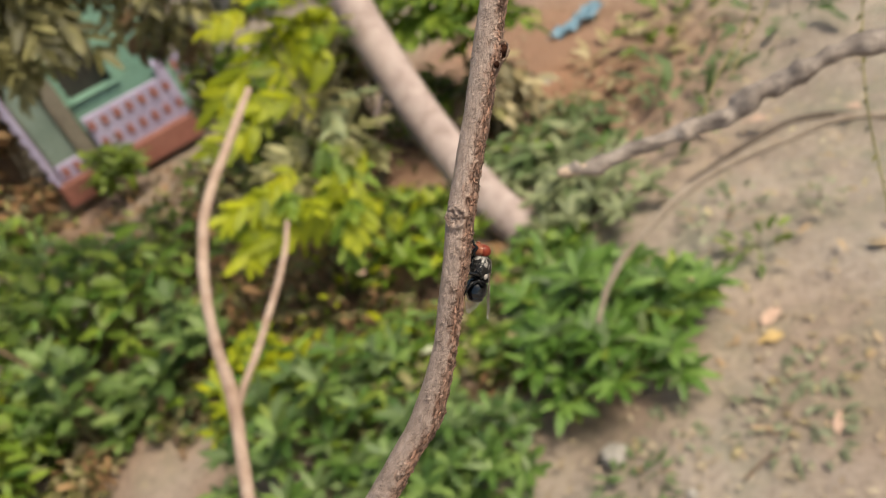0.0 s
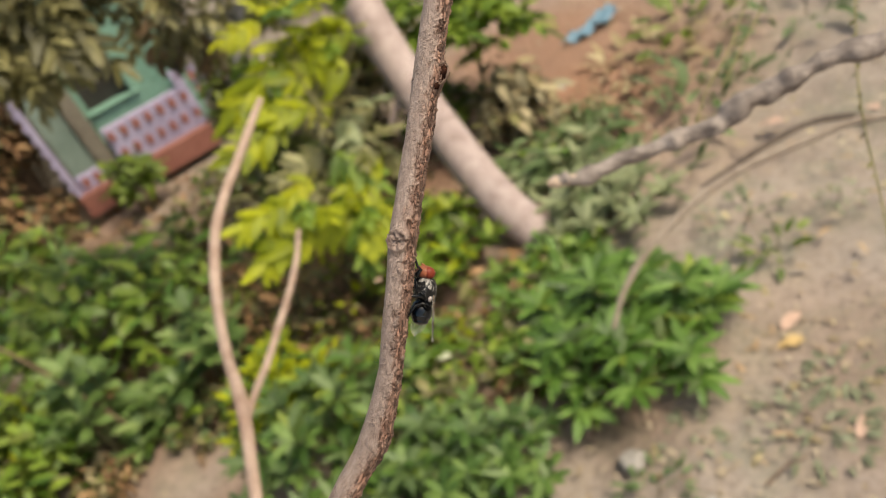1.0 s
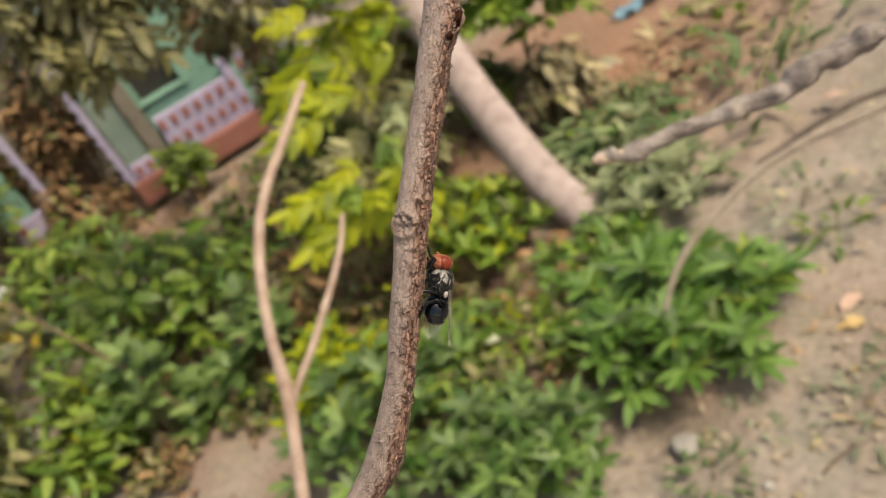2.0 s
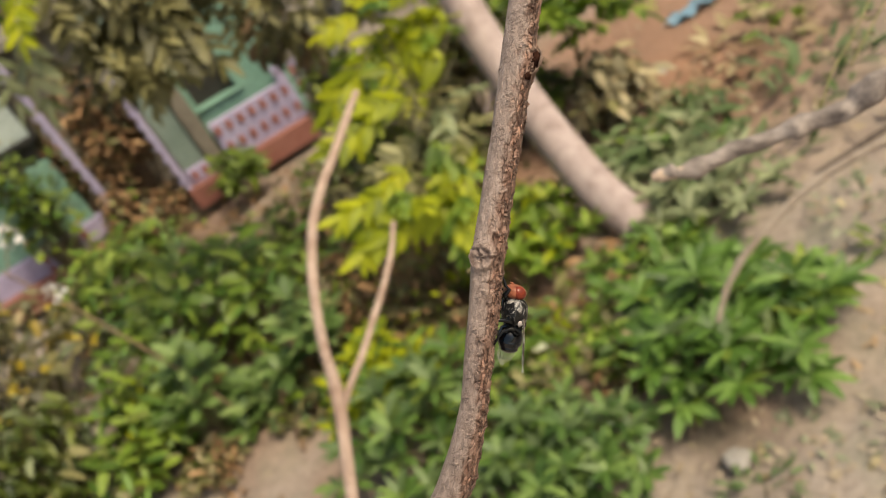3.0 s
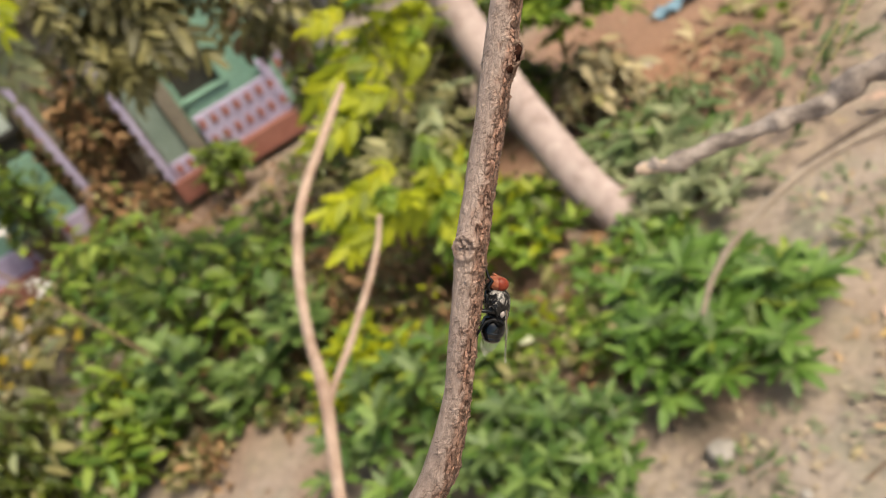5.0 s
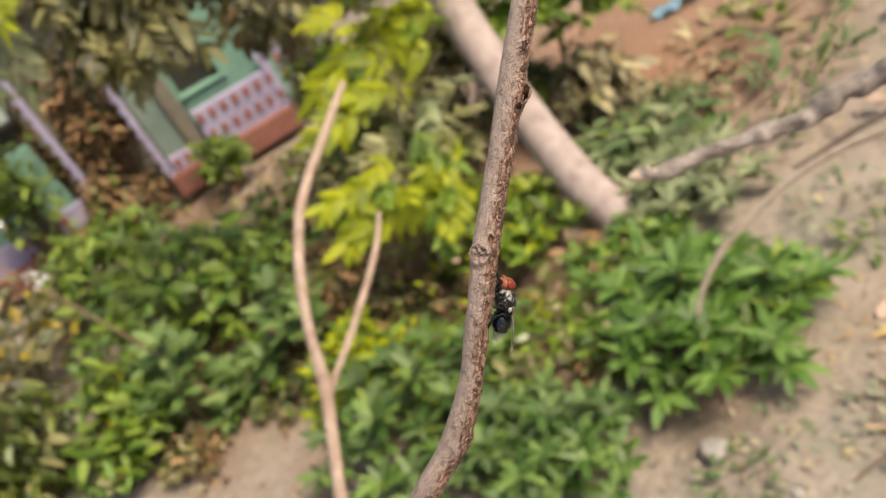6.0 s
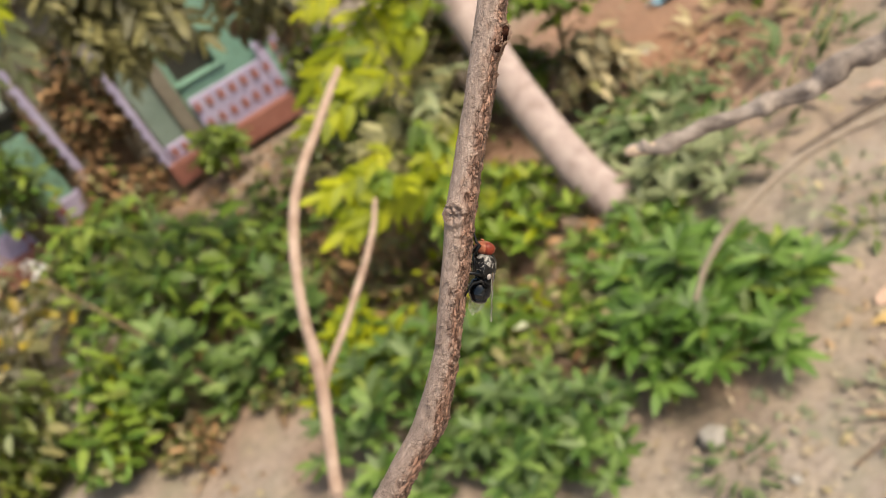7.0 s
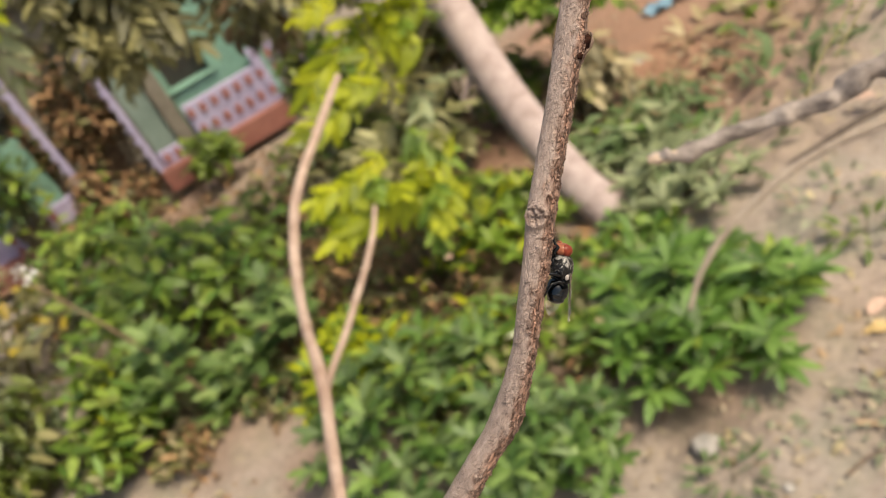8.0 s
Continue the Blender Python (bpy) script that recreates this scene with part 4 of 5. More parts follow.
# dark enough that two corner shrubs use it for deep shade
M_LEAF_YMID = leafy("leaf_green_turning_yellow", (0.04, 0.062, 0.008), (0.085, 0.115, 0.014), (0.19, 0.225, 0.03))
L_MID = leaf_set(M_LEAF_MID, 0.48, wide=1.2)
L_BRIGHT = leaf_set(M_LEAF_BRIGHT, 0.25, wide=1.25)
L_BLUE = leaf_set(M_LEAF_BLUE, 0.36, wide=1.4)
L_ROUND = leaf_set(M_LEAF_BLUE, 0.85)
M_LEAF_PALEG = leafy("pale_greyish_green_leaf", (0.08, 0.14, 0.035), (0.155, 0.245, 0.07), (0.28, 0.37, 0.14), 0.45, 0.25)
M_LEAF_PALEO = leafy("pale_grey_olive_leaf", (0.11, 0.13, 0.055), (0.19, 0.21, 0.10), (0.33, 0.35, 0.20), 0.4, 0.22)
M_LEAF_BEIGE = leafy("beige_olive_leaf", (0.19, 0.18, 0.075), (0.30, 0.285, 0.13), (0.42, 0.40, 0.20), 0.5, 0.3)
L_PALEG = leaf_set(M_LEAF_PALEG, 0.38, wide=1.5)
M_LEAF_FRESH = leafy("fresh_yellowish_green_leaf", (0.07, 0.13, 0.012), (0.17, 0.27, 0.028), (0.32, 0.42, 0.065), 0.5, 0.35)
L_FRESH = leaf_set(M_LEAF_FRESH, 0.36)
L_YGREEN = leaf_set(M_LEAF_YELLOW, 0.36)
L_DULL = leaf_set(M_LEAF_DULL, 0.30)
L_OLIVE = leaf_set(M_LEAF_OLIVE, 0.42)
L_DRY = leaf_set(M_LEAF_DRY, 0.40, 5, 0.25, curl=0.8)
L_MIX = leaf_set(M_LEAF_MID, 0.30)
L_MID2 = leaf_set(M_LEAF_MID, 0.34)
L_YMID = leaf_set(M_LEAF_YMID, 0.36)
M_LEAF_RUST = leafy("rusty_brown_leaf", (0.16, 0.085, 0.042), (0.31, 0.17, 0.085), (0.46, 0.28, 0.15), 0.7, 0.2)
L_WITHERED = leaf_set(leafy("withered_beige_leaf", (0.17, 0.14, 0.085), (0.27, 0.23, 0.15), (0.40, 0.35, 0.24), 0.6, 0.25), 0.42, 4, 0.2, curl=0.6)
L_RUST = leaf_set(M_LEAF_RUST, 0.40, 5, 0.25, curl=0.7)
M_LEAF_AMBER = leafy("amber_yellow_leaf", (0.32, 0.22, 0.02), (0.45, 0.32, 0.035), (0.55, 0.42, 0.06), 0.5, 0.3)
L_AMBER = leaf_set(M_LEAF_AMBER, 0.45, 3)
M_LEAF_DULLG = leafy("dusty_green_leaf", (0.065, 0.105, 0.035), (0.115, 0.175, 0.06), (0.19, 0.26, 0.11), 0.55, 0.2)
L_DULLG = leaf_set(M_LEAF_DULLG, 0.32)
L_LITTER = leaf_set(M_LITTER, 0.5, 4, 0.25, "leaf", 0.5)
M_LEAF_DUSTY = leafy("dusty_grey_leaf", (0.17, 0.185, 0.115), (0.26, 0.28, 0.185), (0.36, 0.375, 0.27), 0.7, 0.2)
L_DUSTY = leaf_set(M_LEAF_DUSTY, 0.4)
L_SCRAP = leaf_set(leafy("orange_tan_scrap", (0.36, 0.24, 0.15), (0.47, 0.33, 0.22), (0.56, 0.42, 0.30), 0.8, 0.1), 0.3, 3, 0.2, curl=0.3)
L_STRAW = leaf_set(M_LEAF_STRAW, 0.38, 5, 0.2, curl=0.7)
PIN_YELLOW = [pinnate_data("compound_leaf", M_LEAF_YELLOW, 6, 0.40, 0.38, s, 0.3) for s in range(5)]
PIN_YLIGHT = [pinnate_data("compound_leaf", M_LEAF_FRESH, 6, 0.40, 0.40, s + 70, 0.3) for s in range(3)]
PIN_LEMON = [pinnate_data("compound_leaf", M_LEAF_LEMON, 6, 0.38, 0.38, s + 9, 0.3) for s in range(2)]
PIN_GREEN = [pinnate_data("compound_leaf", M_LEAF_BRIGHT, 5, 0.40, 0.42, s + 20, 0.35) for s in range(4)]
PIN_OLIVE = [pinnate_data("compound_leaf", M_LEAF_OLIVE, 6, 0.33, 0.36, s + 30, 0.6) for s in range(5)]
PIN_DRY = [pinnate_data("compound_leaf", M_LEAF_DRY, 5, 0.36, 0.40, s + 60, 0.6) for s in range(2)]
PIN_PALE = [pinnate_data("compound_leaf", M_LEAF_PALEO, 4, 0.40, 0.36, s + 80, 0.5) for s in range(3)]
PIN_BEIGE = [pinnate_data("compound_leaf", M_LEAF_BEIGE, 6, 0.36, 0.38, s + 90, 0.45) for s in range(3)]
PIN_DULL = [pinnate_data("compound_leaf", M_LEAF_DULL, 6, 0.36, 0.38, s + 40, 0.5) for s in range(4)]


# ---- the leaning trunk ----
def make_trunk():
    t = holder("leaning_tree", (0.59, 4.14, 0.00), "thick leaning tree trunk with smooth pale bark", "tree")
    pts = [(0.60, 3.95, -0.11), (0.515, 4.19, 0.09), (0.40, 4.41, 0.30), (0.285, 4.77, 0.63), (0.18, 5.26, 1.04), (0.12, 5.77, 1.46), (0.13, 6.41, 1.94), (0.19, 7.27, 2.61)]
    trunk = simple_branch("trunk", pts, [0.146, 0.142, 0.139, 0.138, 0.141, 0.148, 0.146, 0.13], 120, 40, 61, M_TRUNK, t, "", 0.03, 2.2)
    simple_branch("branch_stub", [(-0.06, 5.16, 0.80), (0.07, 5.19, 0.92), (0.17, 5.24, 1.03)], [0.02, 0.028, 0.035], 16, 10, 62, M_TRUNK, t, "", 0.1, 9)
    simple_branch("branch", [pts[-1], (0.30, 7.95, 3.30), (0.50, 8.7, 4.2)], [0.13, 0.10, 0.06], 30, 16, 63, M_TRUNK, t, "", 0.05, 4)


make_trunk()


# ---- compound-leaved tree in front of the trunk ----
def frond_tree(name, label, base, tufts, data, size, seed, stem, per=6, category="tree", facing=None, tilt=(-18, 38), limb=None, fronds=()):
    """Slender stem; each tuft is a shoot tip with spreading compound leaves."""
    r = random.Random(seed)
    root = holder(name, (*base, 0.0), label, category)
    lines = []
    cx = np.mean([t[0][:2] for t in tufts], axis=0)
    top = Vector((cx[0], cx[1], max(t[0][2] for t in tufts) * 0.75))
    foot = Vector((*base, -0.05))
    if limb:
        lines.append((limb, 0.11, 0.02))
        arch = spline([tuple(q) for q in limb], [1] * len(limb), 40)[0]
    else:
        lines.append(([foot, foot.lerp(top, 0.5) + Vector((0.05, 0, 0.1)), top], 0.03, 0.012))
    for p, s, use in tufts:
        p = Vector(p)
        v = min(0.9, max(0.2, (p.z * 0.6) / max(0.3, top.z)))
        o = foot.lerp(top, v)
        if limb:
            o = Vector(min(arch[18:], key=lambda q: (Vector(q) - p).length))
        lines.append(([o, o.lerp(p, 0.5) + Vector((0, 0, 0.08)), p], 0.010, 0.004))
        n = max(3, round(per * s))
        for i in range(n):
            b = 6.2832 * i / n + r.uniform(-0.4, 0.4)
            if facing is not None:
                b = radians(facing) + (i / max(1, n - 1) - 0.5) * 4.2 + r.uniform(-0.3, 0.3)
            el = radians(r.uniform(*tilt))
            d = (math.cos(b) * math.cos(el), math.sin(b) * math.cos(el), math.sin(el))
            put(root, r.choice(use or data), aim(p, d, size * s * r.uniform(0.75, 1.15), r.uniform(-20, 20)), "compound_leaf")
    # single leaves held out on their own shoots, face turned to the open side
    for p, q, use in fronds:
        p, q = Vector(p), Vector(q)
        y = (q - p).normalized()
        x = y.cross(Vector((0.1, -0.62, 0.78))).normalized()
        m = Matrix((x, y, x.cross(y))).transposed().to_4x4()
        put(root, r.choice(use), Matrix.Translation(p) @ m @ pose(0, 0, 0, 0, r.uniform(-15, 15), 0) @ Matrix.Scale((q - p).length * r.uniform(1.05, 1.25), 4), "compound_leaf")
        o = foot.lerp(top, min(0.95, max(0.2, p.z * 0.75 / max(0.3, top.z))))
        if limb:
            o = Vector(min(arch[18:], key=lambda c: (Vector(c) - p).length))
        lines.append(([o, o.lerp(p, 0.5) + Vector((0, 0, 0.05)), p], 0.008, 0.003))
    stem_parts(lines, stem, root)
    return root


UPPER_FRONDS = [
    ((-0.5, 5.21, 1.81), (-0.75, 5.07, 1.88), PIN_LEMON), ((0.08, 5.11, 1.55), (-0.4, 5.01, 1.7), PIN_YELLOW), ((-0.41, 5.02, 1.63), (-0.85, 4.81, 1.55), PIN_YELLOW),
    ((-0.06, 4.86, 1.4), (-0.45, 4.75, 1.54), PIN_YELLOW), ((-0.26, 4.7, 1.28), (-0.62, 4.6, 1.44), PIN_YELLOW), ((-0.03, 4.95, 1.07), (-0.36, 4.83, 1.13), PIN_BEIGE),
    ((-0.58, 4.69, 1.33), (-0.93, 4.51, 1.36), PIN_YELLOW), ((-0.13, 5.25, 1.69), (0.01, 5.15, 1.78), PIN_YLIGHT), ((-0.18, 5.29, 1.46), (-0.43, 5.16, 1.5), PIN_YELLOW),
    ((-0.7, 5.15, 1.47), (-0.9, 4.95, 1.34), PIN_YLIGHT), ((-0.3, 5.36, 1.72), (-0.46, 5.26, 1.91), PIN_YELLOW), ((-0.3, 5.02, 0.99), (-0.53, 4.87, 1.0), PIN_OLIVE)]
LOWER_FRONDS = [
    ((-0.44, 4.52, 1.12), (-0.73, 4.37, 1.16), PIN_BEIGE), ((-0.47, 4.42, 1.16), (-0.27, 4.22, 0.96), PIN_YLIGHT), ((-0.58, 4.28, 1.1), (-0.82, 4.1, 1.1), PIN_LEMON),
    ((-0.69, 4.18, 1.04), (-1.0, 4.02, 1.13), PIN_YELLOW), ((-0.65, 4.09, 0.98), (-0.97, 3.87, 0.94), PIN_YELLOW), ((-0.45, 4.04, 0.92), (-0.79, 3.86, 0.94), PIN_YELLOW),
    ((-0.24, 4.22, 0.9), (-0.53, 4.04, 0.88), PIN_YELLOW), ((-0.43, 4.07, 0.87), (-0.48, 3.84, 0.72), PIN_YLIGHT), ((-0.15, 4.37, 0.99), (-0.4, 4.22, 0.99), PIN_YELLOW),
    ((-0.19, 4.77, 0.89), (-0.15, 4.59, 0.8), PIN_BEIGE), ((-0.25, 4.08, 0.86), (-0.38, 3.88, 0.77), PIN_YELLOW), ((-0.98, 4.15, 0.99), (-1.1, 4.01, 1.05), PIN_YLIGHT)]
frond_tree("young_tree", "young tree with yellow-green compound leaves", (-0.59, 4.68), [
    ((-0.28, 4.94, 1.70), 0.7, None), ((-0.62, 4.95, 1.61), 0.6, PIN_YLIGHT), ((-0.44, 4.57, 1.35), 0.7, PIN_OLIVE), ((-0.26, 4.75, 1.20), 0.7, PIN_DULL),
    ((-0.74, 4.17, 1.05), 0.55, PIN_YLIGHT), ((-0.59, 4.05, 0.98), 0.7, None), ((-0.38, 4.13, 0.85), 0.6, PIN_YLIGHT), ((-0.13, 5.16, 1.80), 0.8, None),
    ((-0.40, 5.16, 1.83), 0.7, PIN_GREEN), ((-0.28, 4.52, 1.05), 0.7, PIN_BEIGE), ((-0.18, 5.09, 1.55), 0.6, PIN_YLIGHT), ((-0.60, 4.35, 1.05), 0.6, PIN_OLIVE), ((-0.46, 3.95, 0.80), 0.5, None)],
    PIN_YELLOW, 0.44, 71, M_STEM, 4, facing=-90, tilt=(-30, 28), fronds=UPPER_FRONDS + LOWER_FRONDS)

frond_tree("green_tree", "tree with fresh green compound leaves behind the trunk", (0.87, 6.84), [
    ((0.54, 5.98, 1.13), 1.0, None), ((0.79, 5.86, 0.96), 1.0, None), ((1.07, 6.07, 0.90), 0.9, None), ((0.60, 5.73, 0.94), 0.8, None),
    ((0.56, 6.19, 1.45), 1.1, None), ((1.14, 6.28, 1.23), 1.1, None), ((0.97, 5.86, 0.79), 0.7, None), ((0.78, 5.97, 1.13), 1.0, None)], PIN_YLIGHT, 0.5, 72, M_STEM)

OLIVE_FRONDS = [
    ((-2.01, 4.14, 2.79), (-2.07, 3.95, 2.5), PIN_PALE), ((-2.14, 4.1, 2.75), (-2.21, 3.95, 2.52), PIN_PALE), ((-1.71, 5.09, 2.32), (-1.65, 4.97, 2.06), PIN_BEIGE),
    ((-1.73, 4.99, 2.42), (-1.98, 4.75, 2.33), PIN_OLIVE), ((-1.55, 5.24, 2.3), (-1.74, 5.03, 2.13), PIN_BEIGE), ((-1.27, 5.61, 2.14), (-1.22, 5.43, 1.82), PIN_OLIVE),
    ((-1.75, 4.89, 2.64), (-1.97, 4.67, 2.52), PIN_BEIGE), ((-1.91, 4.62, 2.72), (-1.99, 4.45, 2.64), PIN_OLIVE),
    ((-1.76, 4.96, 2.33), (-1.8, 4.78, 2.09), PIN_OLIVE), ((-1.85, 4.11, 2.94), (-1.91, 3.94, 2.79), PIN_YELLOW), ((-1.9, 4.93, 2.45), (-1.83, 4.79, 2.22), PIN_OLIVE),
    ((-1.32, 5.61, 2.27), (-1.41, 5.45, 2.02), PIN_OLIVE), ((-1.2, 5.63, 2.19), (-1.31, 5.44, 1.88), PIN_DRY), ((-1.11, 5.62, 2.03), (-1.19, 5.46, 1.79), PIN_OLIVE), ((-1.0, 5.62, 1.91), (-1.07, 5.46, 1.7), PIN_DRY)]
frond_tree("olive_tree", "tree with dull olive drooping compound leaves", (-4.60, 0.90), [
    ((-1.57, 4.76, 2.55), 1.1, None), ((-1.46, 4.80, 2.45), 0.75, None), ((-1.76, 4.64, 2.37), 0.9, None),
    ((-1.30, 5.18, 2.48), 0.6, None), ((-1.12, 5.36, 2.37), 0.8, None), ((-1.08, 5.50, 1.85), 0.5, PIN_DRY), ((-0.79, 5.45, 2.14), 0.7, None), ((-1.42, 5.09, 2.68), 1.1, None),
    ((-1.78, 4.71, 2.65), 1.1, None), ((-1.92, 4.62, 2.51), 0.9, None), ((-1.91, 4.70, 2.81), 0.9, None), ((-1.95, 4.62, 2.87), 0.9, None), ((-2.29, 4.65, 2.58), 0.6, None), ((-2.31, 4.89, 2.41), 0.45, PIN_DRY), ((-0.99, 5.38, 2.39), 0.9, None),
    ((-1.66, 5.07, 2.82), 1.1, None), ((-1.06, 5.55, 2.11), 0.6, None), ((-1.64, 4.84, 2.66), 1.1, None), ((-0.54, 5.41, 2.08), 0.8, None), ((-0.98, 5.36, 2.01), 0.7, None), ((-0.91, 5.33, 1.78), 0.45, PIN_DRY)], PIN_OLIVE, 0.44, 73, M_DRYSTEM, 6, facing=-75, tilt=(-62, 0),
    fronds=OLIVE_FRONDS, limb=[(-4.6, 0.9, -0.05), (-4.7, 1.2, 2.2), (-4.2, 2.4, 3.5), (-3.0, 3.8, 3.75), (-1.6, 4.9, 3.7)])


# ---- shrubs ----
whorl_bush("shrub", "green shrub with star-shaped whorls of long leaves", (0.63, 2.95), 0.56, 0.42, 36, 9, 0.19, L_BRIGHT + L_MIX[:1] + L_DULLG[:1], 81, 20, tip_data=L_BRIGHT, ragged=0.35)
whorl_bush("shrub", "low green shrub with whorled leaves", (0.44, 3.60), 0.40, 0.22, 17, 7, 0.16, L_BRIGHT, 82, 28, tip_data=L_FRESH, ragged=0.35)
whorl_bush("shrub", "bluish-green shrub with broad whorled leaves", (-0.93, 3.02), 0.64, 0.52, 40, 7, 0.16, L_BLUE + L_MIX[:1] + L_DULLG[:2], 83, 26, tip_data=L_DULLG, ragged=0.5)
whorl_bush("shrub", "bluish-green low shrub beside bare soil", (-0.37, 2.52), 0.45, 0.36, 24, 7, 0.125, L_BLUE + L_DULLG[:2], 84, 22, ragged=0.4)
leafy_bush("shrub", "dense dark green broad-leaved shrub", (-2.58, 4.87), 1.0, 0.9, 74, 8, 0.205, L_MID + L_BRIGHT + L_PALEG[:2], 85, 0.85, L_FRESH, share=0.3)
leafy_bush("shrub", "dark green broad-leaved shrub beside the path", (-3.72, 6.23), 0.9, 0.8, 50, 8, 0.21, L_MID + L_BRIGHT[:3] + L_BLUE[:1], 97, 0.85, L_FRESH, share=0.25)
whorl_bush("shrub", "yellowish-green shrub under the leaning trunk", (-0.20, 4.31), 0.5, 0.5, 28, 7, 0.15, L_FRESH + L_YMID[:2], 86, 30, tip_data=L_YGREEN)
whorl_bush("shrub", "small shrub with yellow-green whorled leaves", (-1.28, 3.52), 0.35, 0.5, 13, 7, 0.15, L_YGREEN, 87, 30, tip_data=L_BRIGHT)
leafy_bush("shrub", "straggly shrub with yellow-green leaves", (-2.90, 3.97), 0.36, 0.75, 34, 8, 0.185, L_FRESH + L_YMID[:1] + L_BRIGHT[:1], 88, 1.1, L_YGREEN, share=0.15)
leafy_bush("shrub", "half-dry olive shrub with yellow leaves", (-4.58, 5.24), 1.0, 1.05, 60, 8, 0.20, L_OLIVE + L_STRAW[:1] + L_DULL[:1], 89, 1.0, L_AMBER, share=0.16)
# mostly the darkest leaves: the corner's deep shade is in their colour
leafy_bush("shrub", "dark olive shrub with hanging dry leaves", (-3.95, 4.06), 0.62, 0.8, 54, 8, 0.17, L_OLIVE[:1] + L_YMID[:3], 136, 1.0, L_DULL, share=0.08, droop=0.6)
leafy_bush("shrub", "dull green weeds on reddish soil", (0.98, 4.72), 0.5, 0.24, 20, 7, 0.24, L_DULLG + L_BRIGHT[:1], 90, 1.0, L_DULL, share=0.55)
leafy_bush("shrub", "soft green weeds beside the leaning trunk", (0.78, 4.98), 0.42, 0.22, 24, 7, 0.17, L_DULLG + L_FRESH[:2] + L_DULL[:1], 148, 1.0, L_DULL, share=0.3)
leafy_bush("shrub", "low greyish weeds on the reddish bank", (1.28, 5.25), 0.4, 0.18, 20, 7, 0.17, L_DULLG + L_DULL[:2], 149, 1.0, L_STRAW, share=0.15)
whorl_bush("shrub", "grey-green plant with pale narrow leaves", (1.01, 4.13), 0.4, 0.3, 14, 7, 0.18, L_DULL, 91, 25)
leafy_bush("shrub", "withered shrub with drooping beige leaves", (0.90, 5.64), 0.38, 0.64, 40, 7, 0.19, L_STRAW[:2] + L_WITHERED, 92, 1.0, L_OLIVE, share=0.2, droop=0.5)
leafy_bush("shrub", "dry brown brush in front of the house", (-3.75, 7.46), 0.5, 0.25, 14, 7, 0.11, L_DRY, 93, 0.5, L_OLIVE, share=0.3, stem=M_DRYSTEM)
leafy_bush("shrub", "tangle of dry brown brush by the house", (-3.97, 8.28), 0.48, 1.9, 110, 9, 0.15, L_RUST, 98, 0.8, L_OLIVE, share=0.3, stem=M_DRYSTEM)
leafy_bush("shrub", "tall thin green shrub before the house panel", (-4.62, 7.28), 0.36, 1.85, 50, 8, 0.17, L_MID + L_BRIGHT[:2] + L_DULLG[:2], 111, 0.8, L_STRAW, share=0.05)
leafy_bush("shrub", "dry brown creeper on the panel beside the post", (-4.52, 7.95), 0.2, 2.1, 50, 9, 0.15, L_OLIVE + L_MID[:2], 123, 0.8, L_RUST, share=0.4, stem=M_DRYSTEM)
leafy_bush("shrub", "waist-high rusty brush before the verandah post", (-3.99, 7.52), 0.3, 0.85, 40, 8, 0.15, L_RUST + L_OLIVE[:2], 124, 0.8, L_FRESH, share=0.1, stem=M_DRYSTEM)
leafy_bush("shrub", "low rusty brush between the verandah posts", (-3.72, 8.0), 0.3, 0.5, 24, 8, 0.11, L_RUST, 122, 0.7, L_OLIVE, share=0.3, stem=M_DRYSTEM)
# added foliage that makes the deep shade behind the leaning trunk
leafy_bush("shrub", "dense shrub added to darken the hollow behind the trunk", (0.40, 6.14), 0.4, 0.6, 24, 8, 0.2, L_MID, 113, 0.8, L_OLIVE, share=0.4)
leafy_bush("shrub", "small green shrub at the verandah", (-2.74, 7.68), 0.3, 0.7, 18, 8, 0.19, L_MID, 94, 1.0)
leafy_bush("shrub", "mixed olive and green shrub half in shade", (-1.53, 4.50), 0.75, 0.36, 24, 7, 0.15, L_OLIVE + L_FRESH[:2], 95, 1.0, L_RUST, share=0.25)
leafy_bush("shrub", "olive-brown undergrowth with few leaves", (-0.72, 3.83), 0.75, 0.24, 50, 7, 0.085, L_OLIVE + L_FRESH[:2], 96, 1.0, L_STRAW, share=0.1)
leafy_bush("shrub", "olive undergrowth below the young tree", (-1.57, 5.80), 0.9, 0.4, 20, 8, 0.18, L_OLIVE, 99, 0.8, L_RUST, share=0.3)
leafy_bush("shrub", "green undergrowth behind the broad-leaved shrub", (-2.04, 5.80), 0.7, 0.5, 26, 8, 0.18, L_MID, 100, 0.8, L_OLIVE, share=0.3)


leafy_bush("shrub", "yellowing weeds with pale leaves beside the fly's twig", (0.10, 3.22), 0.34, 0.26, 30, 7, 0.12, L_FRESH + L_OLIVE[:2], 114, 1.0, L_STRAW, share=0.14)
leafy_bush("shrub", "fresh green weeds between the larger shrubs", (-0.44, 3.49), 0.34, 0.34, 24, 7, 0.13, L_FRESH + L_BRIGHT, 115, 1.0, L_YGREEN, share=0.2)
leafy_bush("shrub", "yellow-green low shrub under the forked sapling", (-1.38, 3.81), 0.4, 0.34, 26, 7, 0.13, L_FRESH + L_YMID, 116, 1.0, L_YGREEN, share=0.35)
leafy_bush("shrub", "tall dark green shrub at the end of the house", (-1.22, 7.15), 0.42, 1.55, 60, 10, 0.15, L_MID[:2] + L_YMID + L_OLIVE[:1], 150, 1.0, L_OLIVE, share=0.1)
leafy_bush("shrub", "dark green and brown brush beside the verandah", (-1.50, 6.75), 0.55, 0.6, 36, 8, 0.15, L_MID + L_OLIVE + L_RUST[:1], 145, 1.0, L_DULL, share=0.15)
